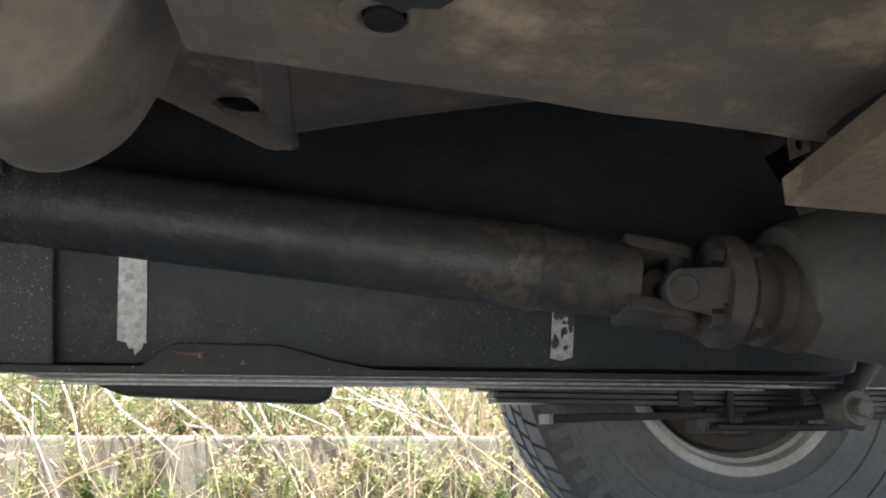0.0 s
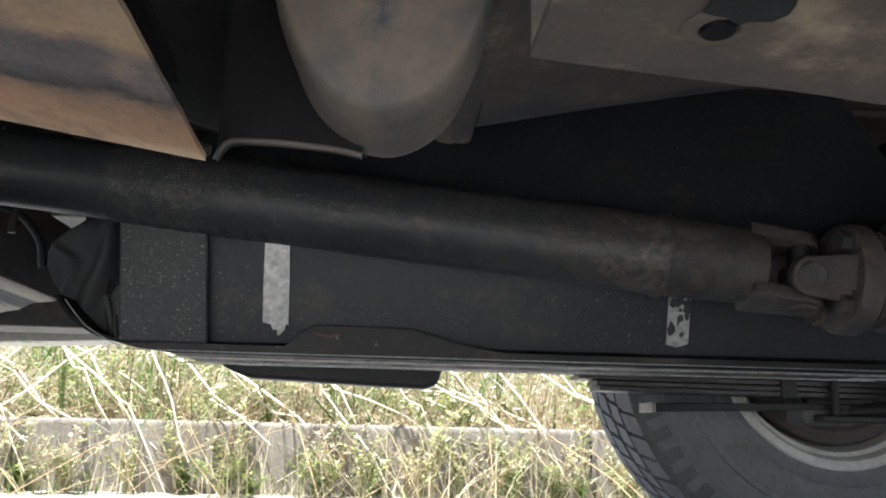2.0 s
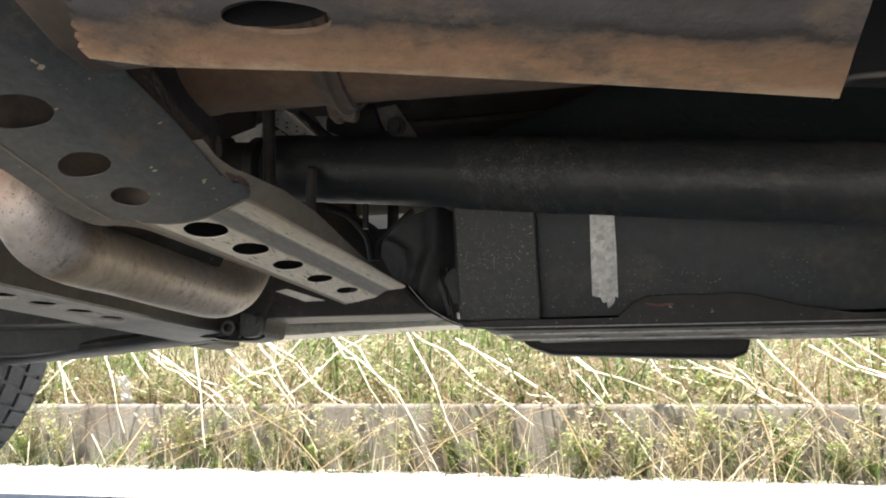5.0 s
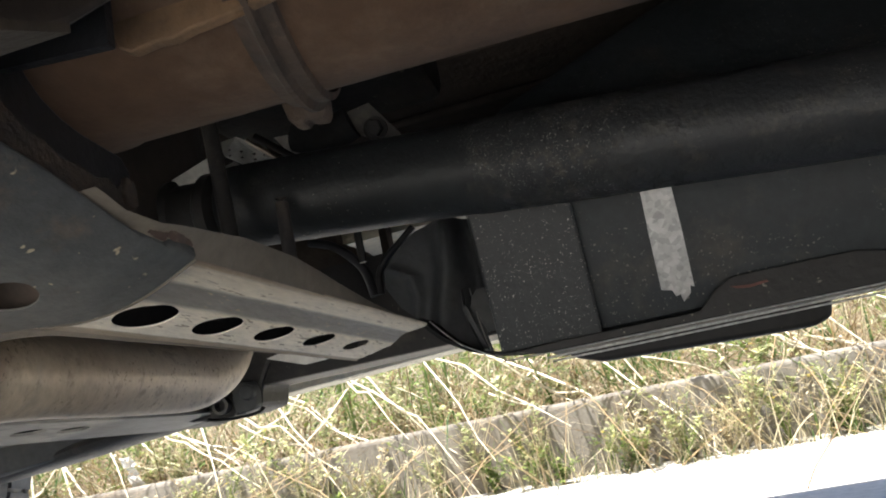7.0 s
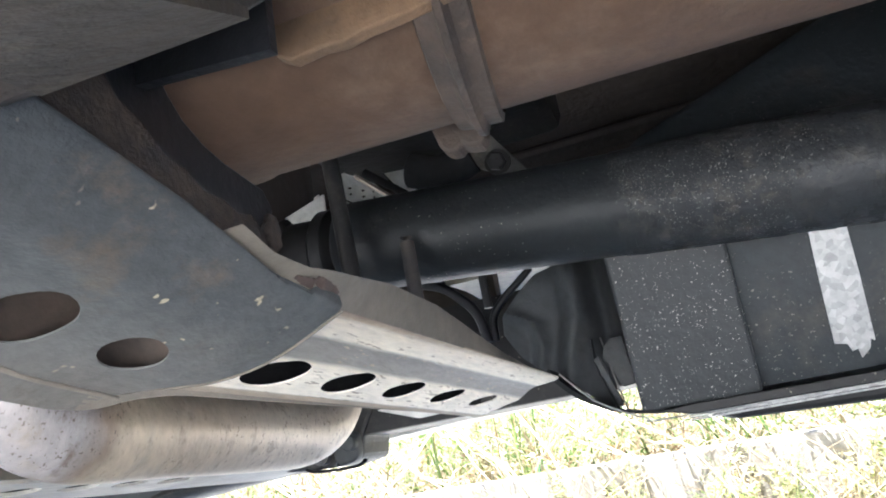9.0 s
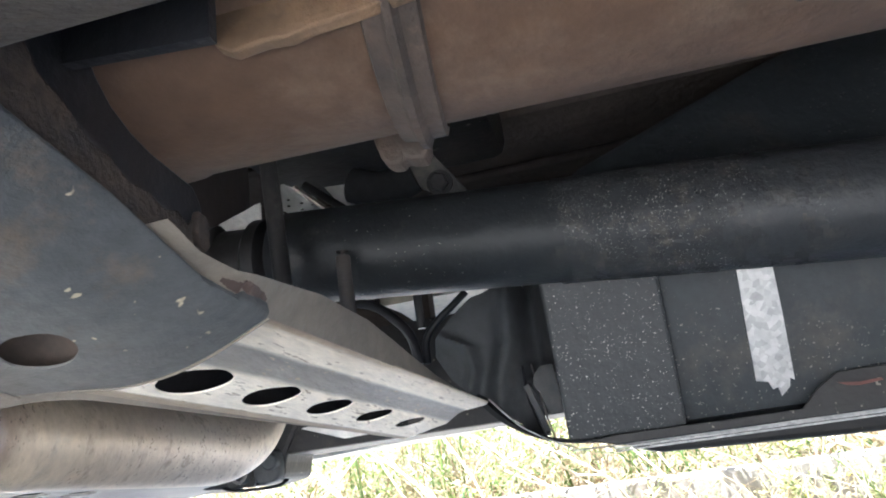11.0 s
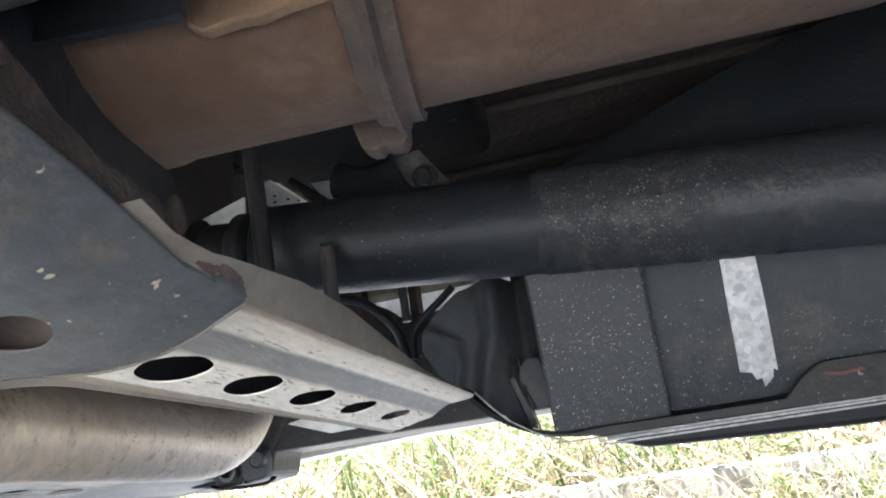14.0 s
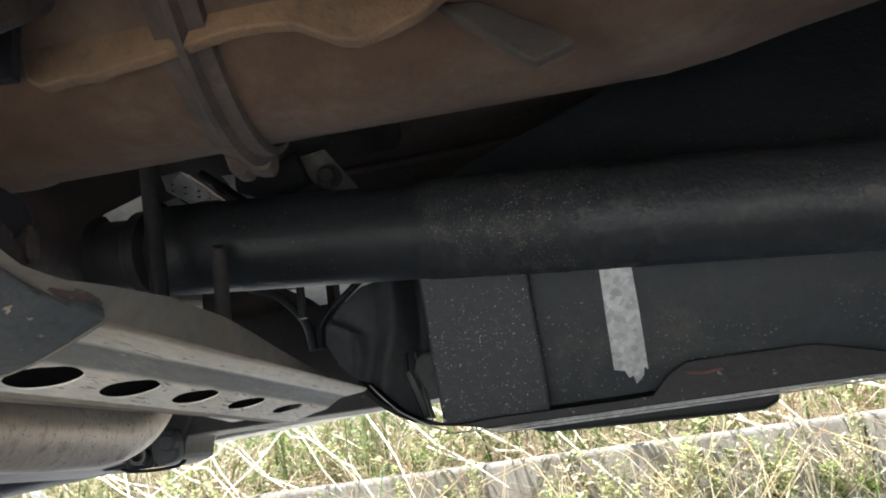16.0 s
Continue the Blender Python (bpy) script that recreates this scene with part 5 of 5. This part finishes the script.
part("heat_shield", sheet([(-0.590, 0.620), (-0.556, 0.617), (-0.548, 0.604), (-0.552, 0.590), (-0.566, 0.584)], [], lambda u, v: (u, 0.84, v), (0, 0.002, 0)), ALUMINIUM, truck, "bent bright heat shield")
part("heat_shield", sheet([(-0.722, 0.605), (-0.675, 0.623), (-0.672, 0.592), (-0.70, 0.592)], [], lambda u, v: (u, 0.85, v), (0, 0.002, 0)), ALUMINIUM, truck, "bright heat shield edge")
part("heat_shield", sheet([(-0.655, 0.600), (-0.640, 0.603), (-0.622, 0.588), (-0.640, 0.586)], [], lambda u, v: (u, 0.835, v), (0, 0.002, 0)), ALUMINIUM, truck, "crumpled bright heat shield edge")
part("heat_shield", sheet([(-0.6185, 0.5255), (-0.6185, 0.5300), (-0.5807, 0.5410), (-0.5807, 0.5170), (-0.598, 0.5185)], [], lambda u, v: (u, 0.67, v), (0, 0.002, 0)), ALUMINIUM, truck, "dull pale shield edge")
part("shield_rib", sweep([(-0.607, 0.828, 0.622), (-0.560, 0.828, 0.581)], 0.0042, 10), STEEL, truck, smooth=60)
part("shield_bar", sweep([(-0.618, 0.830, 0.621), (-0.578, 0.830, 0.583)], 0.0055, 10, flat=(1.0, 0.5)), PIPE, truck, "dull pinkish bar", smooth=60)
part("rubber_mount", sweep(smooth_path([(-0.535, 0.77, 0.583), (-0.505, 0.77, 0.572), (-0.475, 0.77, 0.580)], 5), 0.017, 16), GUARD, truck, "black rubber mount", smooth=60)
part("mount_plate", prism([(-0.487, 0.594), (-0.455, 0.598), (-0.425, 0.552), (-0.436, 0.546), (-0.47, 0.568)], "y", 0.775, 0.781, 0.001), DUSTY, truck, "dusty mount plate")
part("mount_nut", hexbolt((-0.452, 0.774, 0.568), (0, -1, -0.2), 0.009, 0.012), STEEL, truck)
part("bracket_lug", sheet([(0.552, 0.64), (0.577, 0.64), (0.580, 0.604), (0.550, 0.590)], [ellipse(0.565, 0.612, 0.005, 0.008, 12)], lambda u, v: (u, 0.80, v), (0, 0.003, 0)), MUD, truck, "dusty bracket lug with a hole")
part("canister", box((0.606, 0.853, 0.585), (0.752, 0.96, 0.655), 0.012), STEEL, truck, "black canister behind the axle", smooth=30)
part("canister_band", sweep(smooth_path([(0.655, 0.850, 0.600), (0.70, 0.850, 0.602), (0.735, 0.850, 0.611), (0.75, 0.850, 0.63)], 4), 0.0016, 8), DUSTY, truck, "dusty curved band", smooth=60)
part("canister_shelf", prism([(0.580, 0.574), (0.728, 0.588), (0.728, 0.599), (0.580, 0.586)], "y", 0.85, 0.90, 0.002), DUSTY, truck, "dusty grey shelf edge")
part("wire_clip", sweep(smooth_path([(0.618, 0.849, 0.5725), (0.632, 0.849, 0.568), (0.642, 0.849, 0.556)], 4), 0.0028, 8), ALUMINIUM, truck, "bright bent clip", smooth=60)
part("wire_clip", sweep([(0.668, 0.849, 0.563), (0.697, 0.849, 0.571)], [0.0012, 0.003], 8), ALUMINIUM, truck, "bright bent clip", smooth=60)
part("support_rod", sweep([(-0.545, 0.61, 0.58), (-0.535, 0.612, 0.40)], 0.0064, 14), STEEL, truck, smooth=60)
part("breather_rod", sweep([(-0.499, 0.628, 0.471), (-0.499, 0.628, 0.467), (-0.497, 0.625, 0.40)], [0.0046, 0.0052, 0.0056], 14), GRIME, truck, "dust-grey breather rod", smooth=60)

# ---- plants ----
def blades(name, count, seed, xr, yr, ground, height, width, lean, mat, droop=0.3, bias=0.0, segs=3):
    """Many narrow tapering blades in one mesh; ground(x, y) gives their foot."""
    r = np.random.RandomState(seed)
    verts, faces = [], []
    for _ in range(count):
        x, y = r.uniform(*xr), yr[0] + (yr[1] - yr[0]) * r.uniform() ** 1.3
        if noise.noise((x * 2.1, y * 1.6, seed * 1.7)) < r.uniform(-0.5, 0.35):
            continue
        z = ground(x, y)
        h = r.uniform(*height)
        az = r.uniform(0, math.tau)
        tilt = abs(r.normal(0, lean))
        dx, dy = math.cos(az) * tilt + bias, math.sin(az) * tilt - abs(bias) * 0.35
        wa = r.uniform(0, math.pi)
        w = r.uniform(*width)
        wx, wy = math.cos(wa) * w / 2, math.sin(wa) * w / 2
        base = len(verts)
        for k in range(segs):
            t = k / segs
            px, py = x + dx * h * t * (1 + droop * t), y + dy * h * t * (1 + droop * t)
            pz = z - 0.01 + h * t * (1 - droop * tilt * t)
            s = 1 - 0.55 * t
            verts += [(px - wx * s, py - wy * s, pz), (px + wx * s, py + wy * s, pz)]
        verts.append((x + dx * h * (1 + droop), y + dy * h * (1 + droop), z + h * (1 - droop * tilt)))
        for k in range(segs - 1):
            a = base + 2 * k
            faces.append((a, a + 1, a + 3, a + 2))
        a = base + 2 * (segs - 1)
        faces.append((a, a + 1, base + 2 * segs))
    me = bpy.data.meshes.new(name)
    me.from_pydata(verts, [], faces)
    me.materials.append(mat)
    return new(name, me)


def verge_z(x, y):
    ys = [2.80, 3.0, 3.3, 3.8, 4.5, 5.5, 7.0, 9.0]
    zs = [0.20, 0.21, 0.25, 0.36, 0.55, 0.80, 1.1, 1.35]
    return float(np.interp(y, ys, zs))


def foot_z(x, y):
    return 0.0


XR = (-6.5, 3.2)
tagged(blades("green_grass", 10000, 3, XR, (2.86, 6.5), verge_z, (0.12, 0.5), (0.005, 0.012), 0.8, GREEN, 0.7), "tall green grass growing behind the kerb", "grass", kind="stuff")
tagged(blades("dry_grass", 9500, 5, XR, (2.84, 6.5), verge_z, (0.2, 0.7), (0.002, 0.0055), 0.95, STRAW, 0.7), "dry straw-coloured grass tangled behind the kerb", "grass", kind="stuff")
tagged(blades("brown_thatch", 4800, 8, XR, (2.85, 3.9), verge_z, (0.25, 0.6), (0.003, 0.008), 1.3, THATCH, 0.9), "drooping brown thatch of dead grass on the bank", "grass", kind="stuff")
tagged(blades("gutter_grass", 1500, 11, XR, (2.50, 2.645), foot_z, (0.03, 0.16), (0.003, 0.007), 0.6, GREEN, 0.6), "green grass tufts at the foot of the kerb", "grass", kind="stuff")
tagged(blades("gutter_straw", 2300, 12, XR, (2.46, 2.645), foot_z, (0.04, 0.30), (0.0022, 0.0045), 0.6, STRAW, 0.5), "dry stalks at the foot of the kerb", "grass", kind="stuff")


def undergrowth(name, count, seed, mat, yr, height):
    """Small leaves in drifts, behind the kerb."""
    r = np.random.RandomState(seed)
    verts, faces = [], []
    for _ in range(count):
        x, y = r.uniform(*XR), r.uniform(*yr)
        thick = noise.noise((x * 1.6, y * 1.1, seed * 3.7))
        if thick < r.uniform(-0.25, 0.35):
            continue
        z = verge_z(x, y) + height * (0.4 + thick) * r.uniform() ** 0.8 * 1.5
        d = Vector((r.normal(), r.normal(), r.normal() * 0.6)).normalized()
        s = d.cross(Vector((r.normal(), r.normal(), 1))).normalized()
        ln, wd = r.uniform(0.014, 0.044), r.uniform(0.003, 0.0085)
        p = Vector((x, y, z))
        k = len(verts)
        verts += [tuple(p), tuple(p + d * ln * 0.5 + s * wd), tuple(p + d * ln), tuple(p + d * ln * 0.5 - s * wd)]
        faces.append((k, k + 1, k + 2, k + 3))
    me = bpy.data.meshes.new(name)
    me.from_pydata(verts, [], faces)
    me.materials.append(mat)
    return new(name, me)


tagged(undergrowth("green_undergrowth", 52000, 4, WEED, (2.83, 4.6), 0.34), "dense small-leaved green undergrowth behind the kerb", "undergrowth", kind="stuff")
tagged(undergrowth("dry_undergrowth", 16000, 9, STRAW, (2.83, 4.6), 0.36), "dry seed heads and dead leaves behind the kerb", "undergrowth", kind="stuff")


def stalk_mesh(seed):
    """A long thin dry stalk that leans along +x and towards the road, its root at the origin."""
    r = random.Random(seed)
    ln, drop = r.uniform(0.75, 1.15), r.uniform(0.42, 0.62)
    out = -r.uniform(0.25, 0.45)
    pts = [(ln * 0.8 * t, out * t, drop * (1 - t) + 0.06 * math.sin(math.pi * t) * r.uniform(-0.4, 1.0)) for t in [k / 6 for k in range(7)]]
    bm = sweep(pts, [0.0060, 0.0058, 0.0053, 0.0046, 0.0038, 0.0028, 0.0016], 5)
    me = bpy.data.meshes.new("dry_stalk")
    bm.to_mesh(me)
    bm.free()
    me.materials.append(PALE_STRAW)
    return me


rs = random.Random(33)
stalk_meshes = [stalk_mesh(k) for k in range(7)]
for k in range(112):
    o = new("dry_stalk", stalk_meshes[k % 7])
    flip = -1 if rs.random() < 0.16 else 1
    o.location = (-6.0 + k * 0.078 + rs.uniform(-0.1, 0.1), rs.uniform(2.84, 2.98), rs.uniform(-0.02, 0.16))
    o.rotation_euler = (0, radians(rs.uniform(-10, 6)), radians(rs.uniform(-14, 18)))
    o.scale = (flip * rs.uniform(0.5, 1.0), 1, rs.uniform(0.6, 1.05))
    tagged(o, "long pale dry stalk leaning over the kerb", "stalk", "dry stalks over the kerb")


def weed(seed, tall, n_leaf, flowers, dry=False):
    r = random.Random(seed)
    what = "dry twiggy roadside weed with seed heads" if dry else "leafy yellow-green roadside weed"
    w = thing("weed_plant", (0, 0, 0), what, "weed", group="roadside weeds")
    stem, leaf, bloom = bmesh.new(), bmesh.new(), bmesh.new()
    for s in range(r.randint(4, 7)):
        az, lean = r.uniform(0, math.tau), r.uniform(0.1, 0.95)
        h = tall * r.uniform(0.5, 1.0)
        kink = r.uniform(-0.02, 0.02)
        def at(t):
            return Vector((math.cos(az) * lean * h * t * t + kink * math.sin(6 * t), math.sin(az) * lean * h * t * t, h * t))
        pts = [at(t) for t in (0, 0.25, 0.5, 0.75, 1.0)]
        sweep(pts, [0.0024, 0.0021, 0.0018, 0.0014, 0.0008], 5, stem)
        for b in range(3):
            t = r.uniform(0.35, 0.9)
            p, q = at(t), r.uniform(0, math.tau)
            sweep([p, p + Vector((math.cos(q) * 0.03, math.sin(q) * 0.03, 0.035)), p + Vector((math.cos(q) * 0.045, math.sin(q) * 0.045, 0.075))], [0.0013, 0.0011, 0.0006], 4, stem)
        for k in range(n_leaf):
            t = 1 - 0.92 * (int(r.uniform(0, 0.9) ** 1.2 * 9) + r.uniform(0, 0.35)) / 9
            p = at(t) + Vector((r.gauss(0, 0.009), r.gauss(0, 0.009), r.gauss(0, 0.006)))
            b = r.uniform(0, math.tau)
            d = Vector((math.cos(b), math.sin(b), r.uniform(-0.2, 0.9))).normalized()
            side = d.cross(Vector((0, 0, 1))).normalized()
            ln, wd = r.uniform(0.012, 0.032), r.uniform(0.0035, 0.0095)
            q = [leaf.verts.new(c) for c in (p, p + d * ln * 0.45 + side * wd, p + d * ln + Vector((0, 0, -0.003)), p + d * ln * 0.45 - side * wd)]
            leaf.faces.new(q)
        for k in range(flowers):
            c = pts[-1] + Vector((r.uniform(-0.03, 0.03), r.uniform(-0.03, 0.03), r.uniform(-0.05, 0.01)))
            for j in range(5):
                a = j * math.tau / 5
                bloom.faces.new([bloom.verts.new(c + v) for v in (Vector((0, 0, 0)), 0.007 * Vector((math.cos(a), math.sin(a), 0.4)), 0.007 * Vector((math.cos(a + 1), math.sin(a + 1), 0.4)))])
    part("stalk", stem, STRAW if dry or seed % 2 else WEED, w)
    part("foliage", leaf, STRAW if dry else (WEED_PALE if seed % 3 else WEED), w)
    if flowers:
        part("blossom", bloom, FLOWER, w, "small yellow flowers")
    else:
        bloom.free()
    return w


rw = random.Random(21)
kinds = [weed(1, 0.24, 40, 0), weed(2, 0.32, 38, 3), weed(3, 0.12, 40, 0), weed(4, 0.32, 34, 0, True), weed(5, 0.36, 38, 0), weed(6, 0.09, 36, 0)]
for k in range(160):
    x = -5.6 + k * 0.0525 + rw.uniform(-0.06, 0.06)
    front = rw.random() < 0.78
    y, z = (rw.uniform(2.52, 2.635), 0.0) if front else (rw.uniform(2.82, 2.95), 0.20)
    m = pose(x, y, z, 0, 0, rw.uniform(0, 360))
    src = kinds[(k * 7 + k // 6) % 6] if k >= 6 else kinds[k]
    if k < 6:
        src.matrix_basis = m
    else:
        copy_thing(src, m @ Matrix.Scale(rw.uniform(0.7, 1.15), 4))

lit = bmesh.new()
rl = random.Random(6)
rows = [[lit.verts.new((-2.36 + 0.018 * i + 0.012 * k + rl.uniform(-0.008, 0.008), 2.835 + rl.uniform(-0.02, 0.02), 0.36 - 0.022 * k + rl.uniform(-0.008, 0.008))) for i in range(4)] for k in range(7)]
for a, b in zip(rows, rows[1:]):
    for i in range(3):
        lit.faces.new((a[i], a[i + 1], b[i + 1], b[i]))
litter = part("litter_scrap", lit, PAPER)
tagged(litter, "crumpled white plastic litter caught behind the kerb", "litter")
